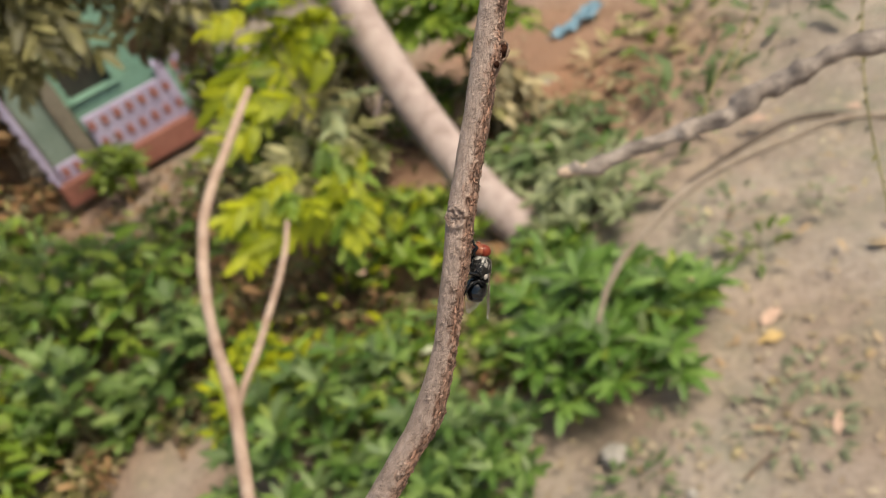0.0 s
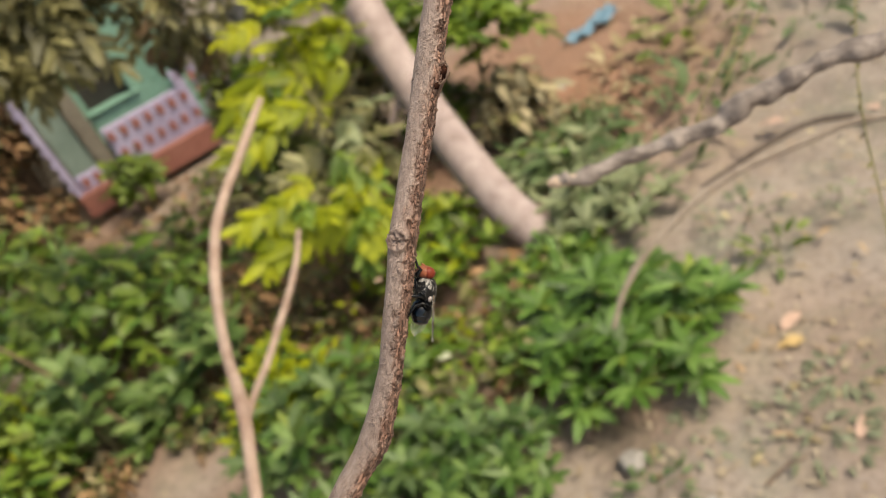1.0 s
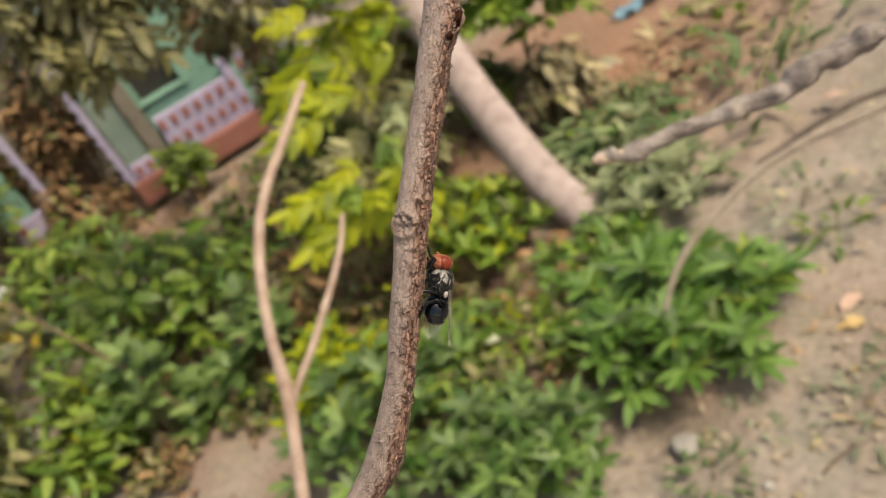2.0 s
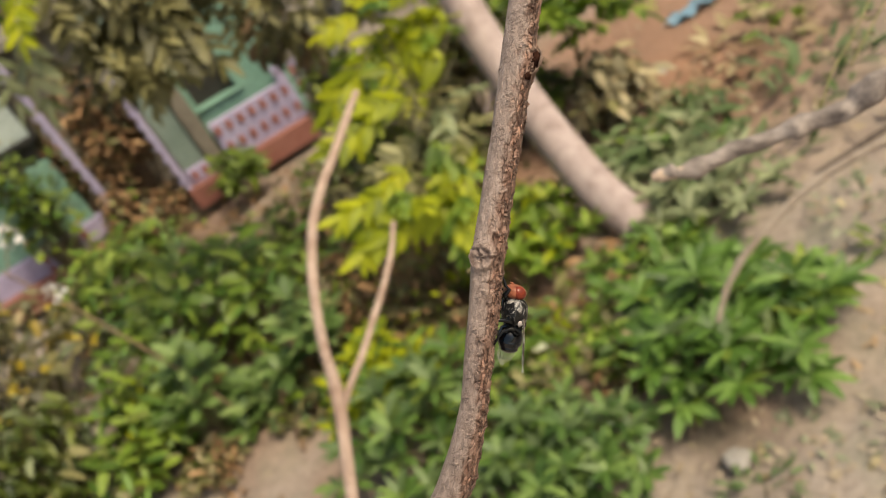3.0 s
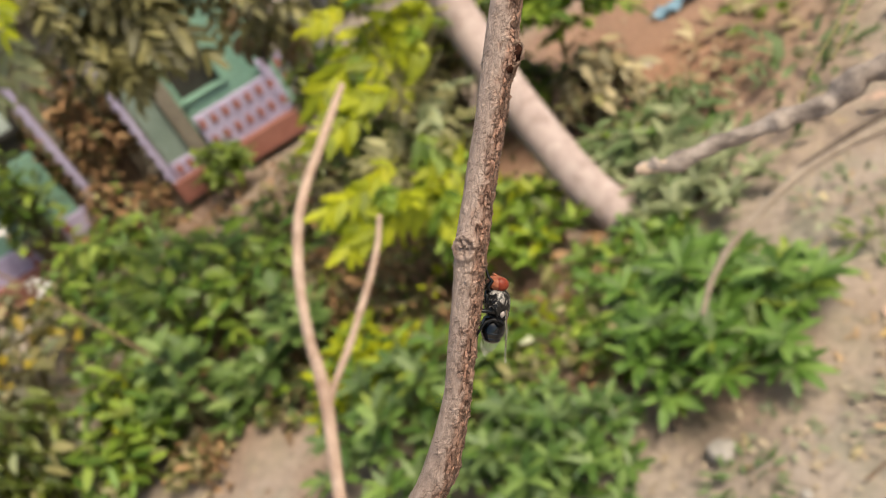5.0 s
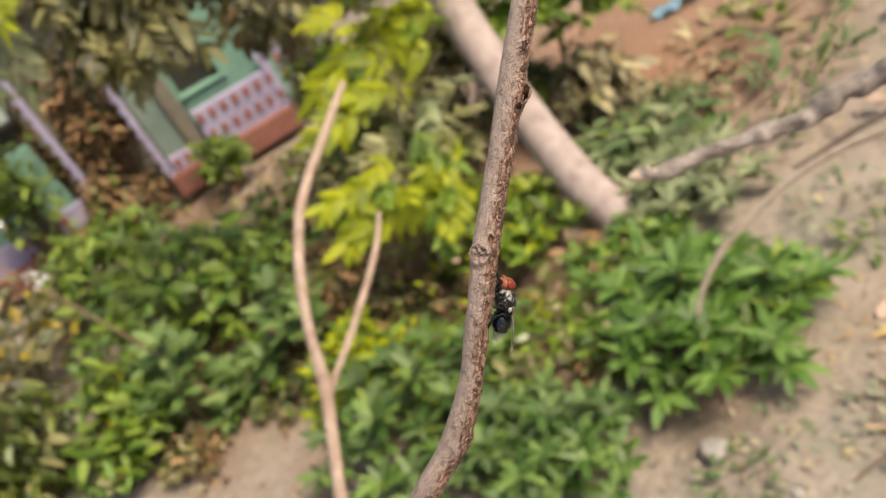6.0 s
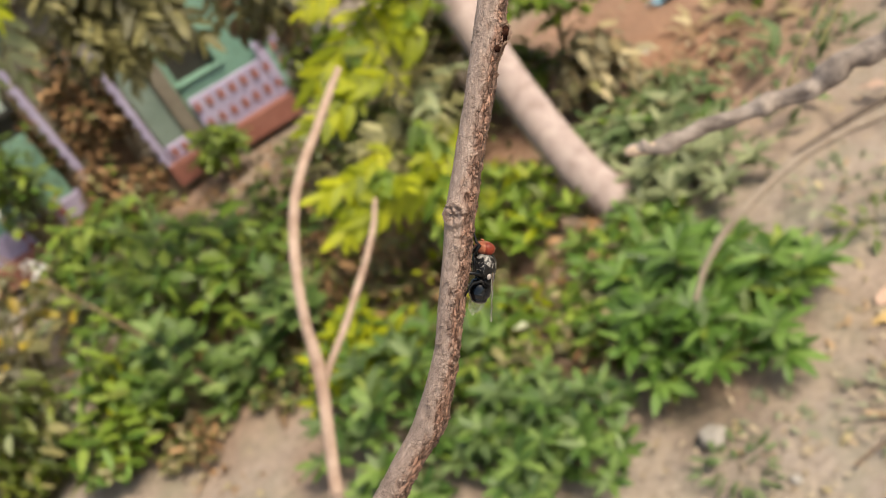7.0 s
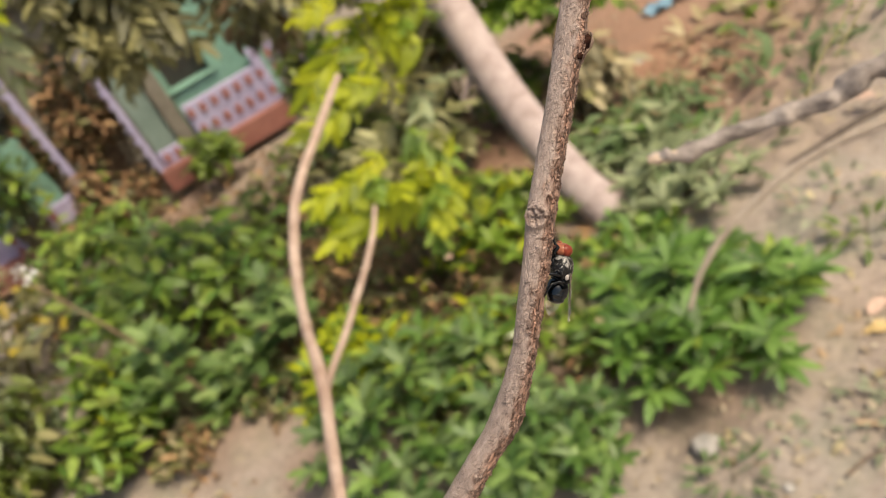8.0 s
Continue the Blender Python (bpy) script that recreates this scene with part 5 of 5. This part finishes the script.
leafy_bush("shrub", "dense dark green shrub behind the young tree", (-0.80, 5.65), 0.5, 1.05, 60, 8, 0.15, L_MID + L_YMID + L_OLIVE[:2], 146, 1.0, L_OLIVE, share=0.1)
leafy_bush("shrub", "brown dry weeds at the edge of the sand", (-2.55, 3.62), 0.26, 0.22, 26, 7, 0.1, L_RUST + L_OLIVE + L_YMID[:2], 147, 1.0, L_STRAW, share=0.15)
leafy_bush("shrub", "brown and olive brush below the young tree", (-0.43, 6.06), 0.6, 0.4, 24, 7, 0.17, L_OLIVE + L_DRY, 117, 1.0, L_FRESH, share=0.15)
for p, sp, h, n, sd in (((-1.72, 4.10), 0.3, 0.7, 8, 131), ((-2.46, 3.87), 0.22, 0.95, 5, 132), ((-2.23, 4.03), 0.26, 0.3, 8, 133)):
    tagged(whorl_bush("shrub", "greyish-green plant with pale broad whorled leaves", p, sp, h, n, 8, 0.19, L_PALEG, sd, 30, ragged=0.3), group="pale whorled plants")
leafy_bush("shrub", "olive brush behind the young tree", (-0.03, 8.61), 0.8, 0.7, 40, 8, 0.2, L_OLIVE + L_FRESH[:1], 134, 1.0, L_STRAW, share=0.12)
leafy_bush("shrub", "round-leaved bluish creeper at the soil's edge", (-0.40, 2.54), 0.36, 0.22, 40, 7, 0.085, L_ROUND, 135, 1.0, L_FRESH, share=0.06)
leafy_bush("shrub", "dark green shrub beside the sandy patch", (-3.02, 3.70), 0.32, 0.5, 34, 8, 0.16, L_BRIGHT[:2] + L_FRESH + L_YMID[:2], 141, 1.0, L_OLIVE, share=0.2)
# leaf colour darkened to stand in for deep shade among dense leaves
leafy_bush("shrub", "olive shrub with shade-dark leaf colour at the garden's edge", (-3.78, 3.84), 0.42, 0.5, 46, 8, 0.15, L_YMID, 142, 1.0, L_OLIVE, share=0.1, droop=0.4)
leafy_bush("shrub", "mixed weeds of yellow, green and brown leaves", (-0.50, 3.02), 0.34, 0.36, 44, 7, 0.1, L_OLIVE + L_FRESH + L_BLUE[:2], 143, 1.0, L_OLIVE, share=0.1)
leafy_bush("shrub", "tall brownish shrub behind the young tree", (-0.23, 6.68), 0.5, 1.3, 54, 9, 0.19, L_OLIVE + L_RUST[:1] + L_FRESH[:1], 144, 1.0, L_STRAW, share=0.15)
leafy_bush("shrub", "rusty brown and olive weeds under the young tree", (-0.73, 4.28), 0.7, 0.55, 64, 8, 0.085, L_OLIVE[2:] + L_RUST, 118, 1.0, L_YGREEN, share=0.15)
leafy_bush("shrub", "low yellow-green weeds at the edge of the sand", (-2.77, 4.15), 0.4, 0.3, 34, 7, 0.11, L_FRESH + L_OLIVE + L_DULLG, 119, 1.0, L_STRAW, share=0.1)
leafy_bush("shrub", "low dull weeds beside the sandy patch", (-1.85, 3.80), 0.32, 0.26, 30, 7, 0.1, L_DULLG + L_OLIVE + L_FRESH[:2], 120, 1.0, L_DRY, share=0.15)
leafy_bush("shrub", "fresh green weeds growing through the bluish shrub", (-0.97, 3.36), 0.5, 0.5, 22, 7, 0.12, L_FRESH + L_BRIGHT, 121, 1.0, L_YGREEN, share=0.2)
whorl_bush("shrub", "low green plants at the foot of the trunk", (0.66, 3.98), 0.22, 0.10, 8, 7, 0.12, L_MIX, 112, 25)


# ---- a leaning stalk with two heads of white petals ----
def blossom_stalk():
    root = holder("flowering_stalk", (-2.30, 3.95, 0), "thin brown stalk with two white flower heads", "plant")
    simple_branch("stalk", [(-2.30, 3.95, -0.03), (-2.42, 3.86, 0.7), (-2.65, 3.86, 1.35), (-2.93, 3.98, 1.73)], [0.011, 0.010, 0.008, 0.006], 50, 8, 57, M_DRYSTEM, root)
    petals = leaf_set(M_BLOSSOM, 0.7, 3, name="petal")
    r = random.Random(58)
    for foot, head in (((-2.90, 3.97, 1.69), (-2.88, 4.18, 1.83)), ((-2.70, 3.88, 1.42), (-2.73, 3.91, 1.50))):
        simple_branch("flower_stem", [foot, tuple((np.array(foot) + head) / 2 + (0, 0, 0.02)), head], [0.004, 0.0035, 0.003], 12, 6, 59, M_DRYSTEM, root)
        for k in range(26):
            d = Vector((r.gauss(0, 1), r.gauss(0, 1), r.gauss(0.2, 0.8))).normalized()
            put(root, r.choice(petals), aim(Vector(head) + Vector((d.x * 0.045, d.y * 0.03, d.z * 0.05)), d, r.uniform(0.03, 0.055), r.uniform(-40, 40)), "petal")


blossom_stalk()


# ---- low undergrowth and litter: too many to count ----
def scatter(name, label, sets, boxes, n, size, zmax, seed, keep_out=(), flat=0.0):
    r = random.Random(seed)
    items = []
    while len(items) < n:
        (x, y), rx, ry = r.choice(boxes)
        a, q = r.uniform(0, 6.2832), math.sqrt(r.random())
        px, py = x + rx * q * math.cos(a), y + ry * q * math.sin(a)
        if any((px - kx) ** 2 + (py - ky) ** 2 < kr * kr for (kx, ky), kr in keep_out):
            continue
        el = radians(r.uniform(-30, 50) * (1 - flat))
        roll = r.uniform(-30, 30) * (1 - 0.7 * flat)
        b = r.uniform(0, 6.2832)
        d = Vector((math.cos(b) * math.cos(el), math.sin(b) * math.cos(el), math.sin(el)))
        items.append((r.choice(r.choice(sets)), aim((px, py, 0.012 + zmax * r.random() ** 2), d, size * r.uniform(0.5, 1.3), roll)))
    return tagged(joined(name, items), label, "plants" if flat < 0.5 else "leaf litter")


SAND = ((-1.97, 3.29), 0.4)
LEFT = [((-2.11, 4.69), 1.5, 1.0), ((-1.00, 4.09), 1.1, 1.0), ((-0.75, 4.81), 1.1, 0.9), ((-3.10, 6.52), 1.6, 0.9), ((-0.30, 3.61), 0.8, 0.8), ((-4.29, 5.53), 1.2, 1.2)]
scatter("undergrowth", "low tangled undergrowth of small dull leaves", [L_OLIVE, L_RUST, L_OLIVE, L_FRESH, L_RUST], LEFT, 2000, 0.12, 0.22, 201, [SAND, ((-0.67, 4.11), 0.55), ((-0.97, 4.39), 0.5), ((-0.10, 3.27), 0.3)])
scatter("dead_leaves", "brown dead leaves lying before the house", [L_DRY, L_RUST, L_OLIVE], [((-3.28, 7.53), 1.4, 0.7), ((-2.12, 7.39), 1.0, 0.8), ((-5.09, 8.15), 1.3, 0.7), ((-1.43, 7.54), 0.9, 0.9)], 700, 0.075, 0.03, 206, (), 0.7)
scatter("dead_leaves", "brown dead leaves lying under the shrubs", [L_DRY, L_DRY, L_OLIVE], LEFT, 1500, 0.08, 0.04, 202, [SAND], 0.8)
RIGHT = [((1.54, 7.61), 2.0, 2.0), ((2.29, 7.11), 2.2, 2.2), ((1.52, 4.79), 1.2, 1.2), ((0.86, 2.39), 1.3, 1.0), ((1.89, 3.55), 1.6, 1.4), ((2.33, 5.46), 2.2, 2.0), ((1.10, 1.89), 0.9, 0.8), ((1.43, 5.72), 1.4, 1.4), ((0.09, 2.45), 0.8, 0.7), ((2.39, 3.47), 1.5, 1.5)]
scatter("leaf_litter", "crumbled pale fallen leaves on bare soil", [L_LITTER], RIGHT, 1300, 0.032, 0.004, 203, (), 0.85)
scatter("dead_leaves", "brown dead leaves strewn on the sandy patch", [L_RUST, L_STRAW, L_DRY], [((-2.02, 3.45), 0.6, 0.5), ((-2.45, 3.92), 0.5, 0.4)], 260, 0.06, 0.02, 207, (), 0.7)
scatter("leaf_litter", "pale straw-coloured scraps of leaves on the soil", [L_LITTER, L_STRAW, L_SCRAP], [((1.25, 2.1), 0.7, 0.6), ((1.6, 2.9), 0.9, 0.8), ((2.1, 3.6), 0.9, 0.8)], 130, 0.085, 0.003, 208, (), 0.92)
scatter("leaf_litter", "larger fallen leaves on bare soil", [L_LITTER, L_STRAW], RIGHT, 240, 0.06, 0.004, 204, (), 0.85)
scatter("dead_leaves", "reddish brown dead leaves under the trunk", [L_DRY, L_DRY, L_STRAW, L_LITTER], [((1.45, 5.98), 0.9, 0.9), ((1.65, 6.86), 1.3, 1.3), ((2.03, 6.01), 1.0, 0.9), ((0.01, 5.86), 0.8, 0.7)], 1000, 0.06, 0.02, 205, (), 0.8)


def weed(where, spread, height, n, size, data, seed, label="small grey-green weed on dry soil"):
    r = random.Random(seed)
    root = tagged(holder("weed", (*where, 0), label, "weed"), group="weeds on the soil")
    for k in range(n):
        b, q = r.uniform(0, 6.28), spread * math.sqrt(r.random())
        el = radians(r.uniform(5, 65) if height > 0.1 else r.uniform(0, 24))
        put(root, r.choice(data), aim((where[0] + q * math.cos(b), where[1] + q * math.sin(b), height * r.random() * 0.6), (math.cos(b) * math.cos(el), math.sin(b) * math.cos(el), math.sin(el)), size * r.uniform(0.6, 1.2), r.uniform(-30, 30)))
    mesh_part("stem", tube_mesh("stem", [(where[0], where[1], -0.02), (where[0] + 0.01, where[1], height * 0.7)], [0.006, 0.003], 6, 6, None, (1, 0, 0)), M_STEM, root)


for k, (p, sp, h, n, sz, data) in enumerate((
        ((2.69, 6.19), 0.45, 0.3, 40, 0.22, L_MID2), ((2.24, 5.17), 0.4, 0.25, 34, 0.2, L_DULLG), ((2.16, 6.00), 0.5, 0.2, 26, 0.22, L_STRAW), ((1.90, 4.82), 0.4, 0.25, 30, 0.18, L_DULLG),
        ((3.36, 5.53), 0.5, 0.3, 34, 0.2, L_DULLG), ((1.64, 3.51), 0.25, 0.12, 60, 0.07, L_DUSTY), ((1.62, 3.16), 0.15, 0.15, 22, 0.1, L_MID2), ((2.12, 3.35), 0.12, 0.1, 40, 0.055, L_DUSTY),
        ((1.10, 2.06), 0.24, 0.04, 70, 0.065, L_DUSTY), ((1.37, 2.26), 0.14, 0.04, 40, 0.065, L_DUSTY), ((0.37, 2.09), 0.16, 0.08, 55, 0.065, L_DULLG), ((-0.16, 2.41), 0.14, 0.25, 20, 0.13, L_BRIGHT),
        ((1.34, 4.30), 0.4, 0.2, 36, 0.16, L_DULLG), ((0.61, 2.24), 0.15, 0.04, 30, 0.06, L_DUSTY), ((0.85, 3.92), 0.3, 0.3, 30, 0.17, L_DULLG), ((2.57, 5.02), 0.3, 0.15, 20, 0.14, L_DULLG))):
    weed(p, sp, h, n, sz, data, 300 + k)


# ---- single things lying on the soil ----
def lone_leaf(name, where, size, turn, material, label, width=0.5, up=0.015):
    me = leaf_data(name, material, width, 0.25, 0.5, 1.6, 0.2, 9)
    ob = new(name, me)
    ob.matrix_basis = pose(where[0], where[1], up, 4, 8, turn) @ Matrix.Scale(size, 4)
    return tagged(ob, label, "fallen leaf")


lone_leaf("fallen_leaf", (1.36, 2.52), 0.15, 70, M_GOLDLEAF, "golden yellow fallen leaf lying on soil", 0.55)
lone_leaf("fallen_leaf", (1.31, 2.63), 0.19, -60, M_PINKLEAF, "pinkish dry curled leaf on bare soil", 0.35)
lone_leaf("fallen_leaf", (2.37, 4.26), 0.2, 40, M_PINKLEAF, "pinkish fallen leaf beyond the dead branch", 0.5)
lone_leaf("fallen_leaf", (2.83, 3.95), 0.15, 10, M_PINKLEAF, "pink fallen leaf on pale soil", 0.5)
lone_leaf("fallen_leaf", (1.21, 1.93), 0.2, -50, M_PINKLEAF, "long tan fallen leaf on soil", 0.25)


lone_leaf("fallen_leaf", (-0.46, 3.56), 0.06, 20, M_PINKLEAF, "pinkish dry leaf caught on the undergrowth", 0.8, 0.66)
lone_leaf("fallen_leaf", (-0.26, 3.15), 0.10, 60, M_PALELEAF, "pale faded leaf caught on green weeds", 0.6, 0.30)


def pebble(where, size, seed, flat=0.55):
    bm = bmesh.new()
    bmesh.ops.create_icosphere(bm, subdivisions=3, radius=1)
    for v in bm.verts:
        v.co *= 1 + 0.3 * noise.noise(v.co * 1.3 + Vector((seed, 2, 0)))
        v.co.z *= flat
    bmesh.ops.transform(bm, matrix=pose(where[0], where[1], size * flat * 0.35, 0, 0, seed * 50) @ Matrix.Scale(size, 4), verts=bm.verts)
    tagged(part("stone", bm, M_STONE), "small pale stone half sunk in soil", "stone", "stones on the soil")


for k, (p, sz) in enumerate((((0.34, 2.29), 0.06), ((1.40, 6.12), 0.07), ((0.21, 2.60), 0.025), ((0.55, 1.95), 0.025))):
    pebble(p, sz, k + 1)


def crumpled_scrap():
    bm = bmesh.new()
    bmesh.ops.create_grid(bm, x_segments=22, y_segments=10, size=0.5)
    for v in bm.verts:
        n = noise.noise(v.co * 5)
        v.co.y *= 0.26 * (0.7 + 0.6 * abs(math.sin(v.co.x * 4)))
        v.co.z = 0.09 + 0.11 * n + 0.08 * noise.noise(v.co * 14) - 0.2 * abs(v.co.y)
        v.co.y += 0.25 * v.co.x * v.co.x
    bmesh.ops.transform(bm, matrix=pose(2.12, 7.05, 0.02, 0, 0, 28) @ Matrix.Scale(0.66, 4), verts=bm.verts)
    ob = part("plastic_scrap", bm, M_BLUE)
    tagged(ob, "crumpled pale blue plastic scrap on reddish soil", "litter")


crumpled_scrap()


def dry_stick(a, b, r, seed):
    a, b = Vector((*a, 0.02)), Vector((*b, 0.03))
    ob = mesh_part("dry_stick", tube_mesh("dry_stick", [a, a.lerp(b, 0.5) + Vector((0.01, 0.015, 0.01)), b], [r, r * 0.9, r * 0.5], 14, 7, None, (0, 0, 1)), M_DRYSTEM)
    tagged(ob, "thin dry stick lying on the soil", "stick", "sticks on the soil")


for k, (a, b, r) in enumerate((((0.77, 1.90), (0.99, 1.94), 0.007), ((0.21, 2.50), (0.36, 2.68), 0.008), ((3.05, 5.92), (2.55, 5.54), 0.012), ((2.23, 5.75), (1.88, 5.74), 0.014))):
    dry_stick(a, b, r, k)


# ---- thin creeper strands hanging beside the dead branch ----
def creeper(pts, seed, label):
    r = random.Random(seed)
    root = holder("creeper", pts[0], label, "creeper")
    simple_branch("strand", pts, [0.0004] * len(pts), 60, 6, seed, M_CREEPER, root, "", 0.15, 300)
    C, R, w = spline(pts, [1] * len(pts), 26)
    for k in range(1, 25):
        b = r.uniform(0, 6.28)
        put(root, r.choice(L_TINY), aim(C[k], (math.cos(b), math.sin(b) * 0.6, r.uniform(-0.8, 0.3)), r.uniform(0.002, 0.0045), r.uniform(-40, 40)))


M_CREEPER = surface("yellow_green_strand", [(0.3, (0.22, 0.19, 0.07)), (0.7, (0.34, 0.30, 0.13))], 200, 900, 0.6, 0.2, 0.0002)
L_TINY = leaf_set(M_LEAF_OLIVE, 0.5, 3)
creeper([(0.1890, 0.3219, 2.8871), (0.1679, 0.3004, 2.8552), (0.1502, 0.2899, 2.8396), (0.1349, 0.2833, 2.8299), (0.1259, 0.2773, 2.8210)], 401, "thin yellow-green creeper strand hanging in the air")
creeper([(0.2016, 0.3299, 2.8811), (0.1798, 0.3078, 2.8482), (0.1615, 0.2985, 2.8346), (0.1464, 0.2916, 2.8242)], 402, "short yellow-green creeper strand beside another")
creeper([(0.2130, 0.2935, 2.8808), (0.1957, 0.2699, 2.8458), (0.1857, 0.2570, 2.8267), (0.1782, 0.2435, 2.8067), (0.1735, 0.2307, 2.7877), (0.1680, 0.2181, 2.7690)], 403, "long yellow-green creeper strand with tiny leaves")


# ---- the house with a lilac verandah ----
HOUSE = pose(-1.94, 8.44, 0, 0, 0, 18)     # x along the front, y into the house


def make_house():
    house = holder("house", HOUSE.translation, "mint-green house with a lilac verandah on a red plinth", "house")

    def slab(name, x0, x1, y0, y1, z0, z1, mat, parent=house, label="", bev=0.01):
        m = HOUSE @ pose((x0 + x1) / 2, (y0 + y1) / 2, (z0 + z1) / 2)
        return part(name, bevelled_box((x1 - x0, y1 - y0, z1 - z0), m, bev), mat, parent, label, False)
    slab("foundation", -6.0, 0.45, 0.12, 3.2, -0.3, 0.30, M_GREYWALL, house, "grey-brown weathered foundation")
    for x0, x1 in ((-0.72, 0.02), (-1.58, -1.2), (-3.9, -2.48)):
        slab("plinth", x0, x1, -0.05, 0.5, 0.075, 0.335, M_RED, house, "oxide-red plinth")
    # balustrade of lilac blocks with rows of red ovals
    bal = slab("balustrade", -1.0, 0.02, 0.05, 0.13, 0.33, 0.815, M_LILAC, house, "lilac balustrade with rows of red ovals")
    ov = bpy.data.meshes.new("oval")
    bm = bmesh.new()
    bmesh.ops.create_cone(bm, cap_ends=True, segments=14, radius1=0.043, radius2=0.036, depth=0.03)
    bmesh.ops.transform(bm, matrix=pose(0, 0, 0, 90, 0, 0) @ Matrix.Diagonal((1, 1.5, 1, 1)), verts=bm.verts)
    bm.to_mesh(ov)
    bm.free()
    ov.materials.append(M_REDTILE)
    for row, z in enumerate((0.49, 0.71)):
        for k in range(7):
            x = -0.91 + k * 0.145 - (0.03 if row else 0)
            if x < 0.0:
                put(bal, ov, HOUSE @ pose(x, 0.045, z), "oval")
    slab("end_post", -0.09, 0.025, 0.035, 0.145, 0.33, 0.99, M_LILAC, house, "lilac balustrade end post")
    side = slab("balustrade", 0.06, 0.75, 0.4, 0.5, 0.42, 0.9, M_LILAC, house, "lilac side balustrade")
    for row, z in enumerate((0.57, 0.77)):
        for k in range(4):
            put(side, ov, HOUSE @ pose(0.15 + k * 0.145, 0.395, z), "oval")
    # pillar, posts with scalloped edges, panels
    slab("pillar", -1.2, -1.04, 0.0, 0.2, 0.08, 2.4, M_GREYWALL, house, "weathered grey pillar")
    for x in (-1.55, -2.33):
        post = slab("post", x - 0.03, x + 0.03, -0.02, 0.09, 0.33, 2.4, M_LILAC, house, "lilac post with a scalloped edge")
        for k in range(13):
            slab("scallop", x - 0.055, x - 0.025, -0.012, 0.08, 0.40 + k * 0.15, 0.48 + k * 0.15, M_LILAC, post, "", 0.012)
    slab("panel", -1.5, -1.22, 0.06, 0.12, 0.52, 2.4, M_MINTGREY, house, "faded mint-grey panel")
    low = slab("panel", -1.5, -1.22, 0.03, 0.11, 0.335, 0.52, M_LILAC, house, "low lilac panel")
    for k in range(2):
        put(low, ov, HOUSE @ pose(-1.42 + k * 0.13, 0.028, 0.43), "oval")
    slab("panel", -3.9, -2.56, 0.15, 0.25, 0.6, 1.38, M_MINT, house, "mint-green panel")
    # assumed window: the slab only paints the darkness above the mint panel
    slab("window", -3.9, -2.56, 0.2, 0.24, 1.38, 2.4, M_DARK, house, "dark slab standing for the shade in a window opening")
    pane = slab("window_pane", -3.05, -2.52, 0.14, 0.17, 1.66, 2.32, M_PANE, house, "pale pane in a dark frame")
    for x0, x1, z0, z1 in ((-3.09, -3.04, 1.6, 2.38), (-2.53, -2.48, 1.6, 2.38), (-3.04, -2.53, 1.6, 1.665), (-3.04, -2.53, 2.315, 2.38)):
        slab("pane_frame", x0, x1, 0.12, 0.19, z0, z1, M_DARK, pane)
    low = slab("low_wall", -3.9, -2.5, 0.1, 0.25, 0.25, 0.6, M_LILAC, house, "lilac low wall")
    for row in range(2):
        for k in range(5):
            put(low, ov, HOUSE @ pose(-3.25 + k * 0.12, 0.095, 0.35 + 0.15 * row), "oval")
    # mint wall; the shaded room in its window is a dark slab, not an opening
    slab("wall", -1.04, 0.1, 0.2, 0.4, 0.33, 0.98, M_MINT, house, "mint-green wall below the window")
    slab("wall", -0.44, 0.1, 0.2, 0.4, 0.98, 2.4, M_MINT, house, "mint-green wall beside the window")
    slab("wall", -1.04, -0.44, 0.2, 0.4, 1.75, 2.4, M_MINT)
    win = slab("window", -1.04, -0.44, 0.34, 0.38, 0.98, 1.75, M_DARK, house, "dark slab standing for the shade in a window opening")
    slab("window_frame", -0.5, -0.43, 0.17, 0.35, 0.98, 1.76, M_MINT, win)
    slab("window_frame", -1.09, -0.98, 0.17, 0.35, 0.98, 1.76, M_MINT, win)
    slab("sill", -1.05, -0.42, 0.15, 0.34, 0.955, 0.985, M_MINT, win)
    slab("wall", -6.0, -1.04, 1.2, 1.4, 0.3, 2.4, M_GREYWALL, house, "weathered grey back wall")
    slab("wall", 0.1, 0.3, 0.4, 4.0, -0.2, 2.4, M_GREYWALL)
    slab("parapet", -6.05, 0.35, 0.95, 4.05, 2.4, 2.5, M_GREYWALL, house, "flat grey roof edge")


make_house()


# ---- dark trees behind the house close the view ----
def far_trees():
    r = random.Random(9)
    for k in range(9):
        x, y, h = -11 + k * 2.1 + r.uniform(-0.5, 0.5), 13.5 + r.uniform(-0.8, 0.8) - 0.25 * abs(k - 5), r.uniform(4.5, 6.5)
        if -1 < x < 6:
            h *= 0.75
        root = tagged(holder("tree", (x, y, 0), "leafy dark green tree behind the house", "tree"), group="trees behind the house")
        mesh_part("trunk", tube_mesh("trunk", [(x, y, -0.1), (x + 0.1, y, h * 0.45), (x, y + 0.1, h * 0.8)], [0.16, 0.12, 0.04], 14, 9, None, (1, 0, 0)), M_DRYSTEM, root)
        items = []
        for c in range(26):
            a, q = r.uniform(0, 6.28), math.sqrt(r.random())
            cx, cy, cz = x + 1.5 * q * math.cos(a), y + 1.3 * q * math.sin(a), h * r.uniform(0.25, 1.0)
            for i in range(60):
                d = Vector((r.gauss(0, 1), r.gauss(0, 1), r.gauss(0, 0.7)))
                p = Vector((cx, cy, cz)) + d * 0.24
                items.append((r.choice(r.choice((L_MID, L_MID, L_OLIVE))), aim(p, d, r.uniform(0.16, 0.32), r.uniform(-40, 40))))
        joined("crown", items, root, "uneven crown of green leaves")


far_trees()
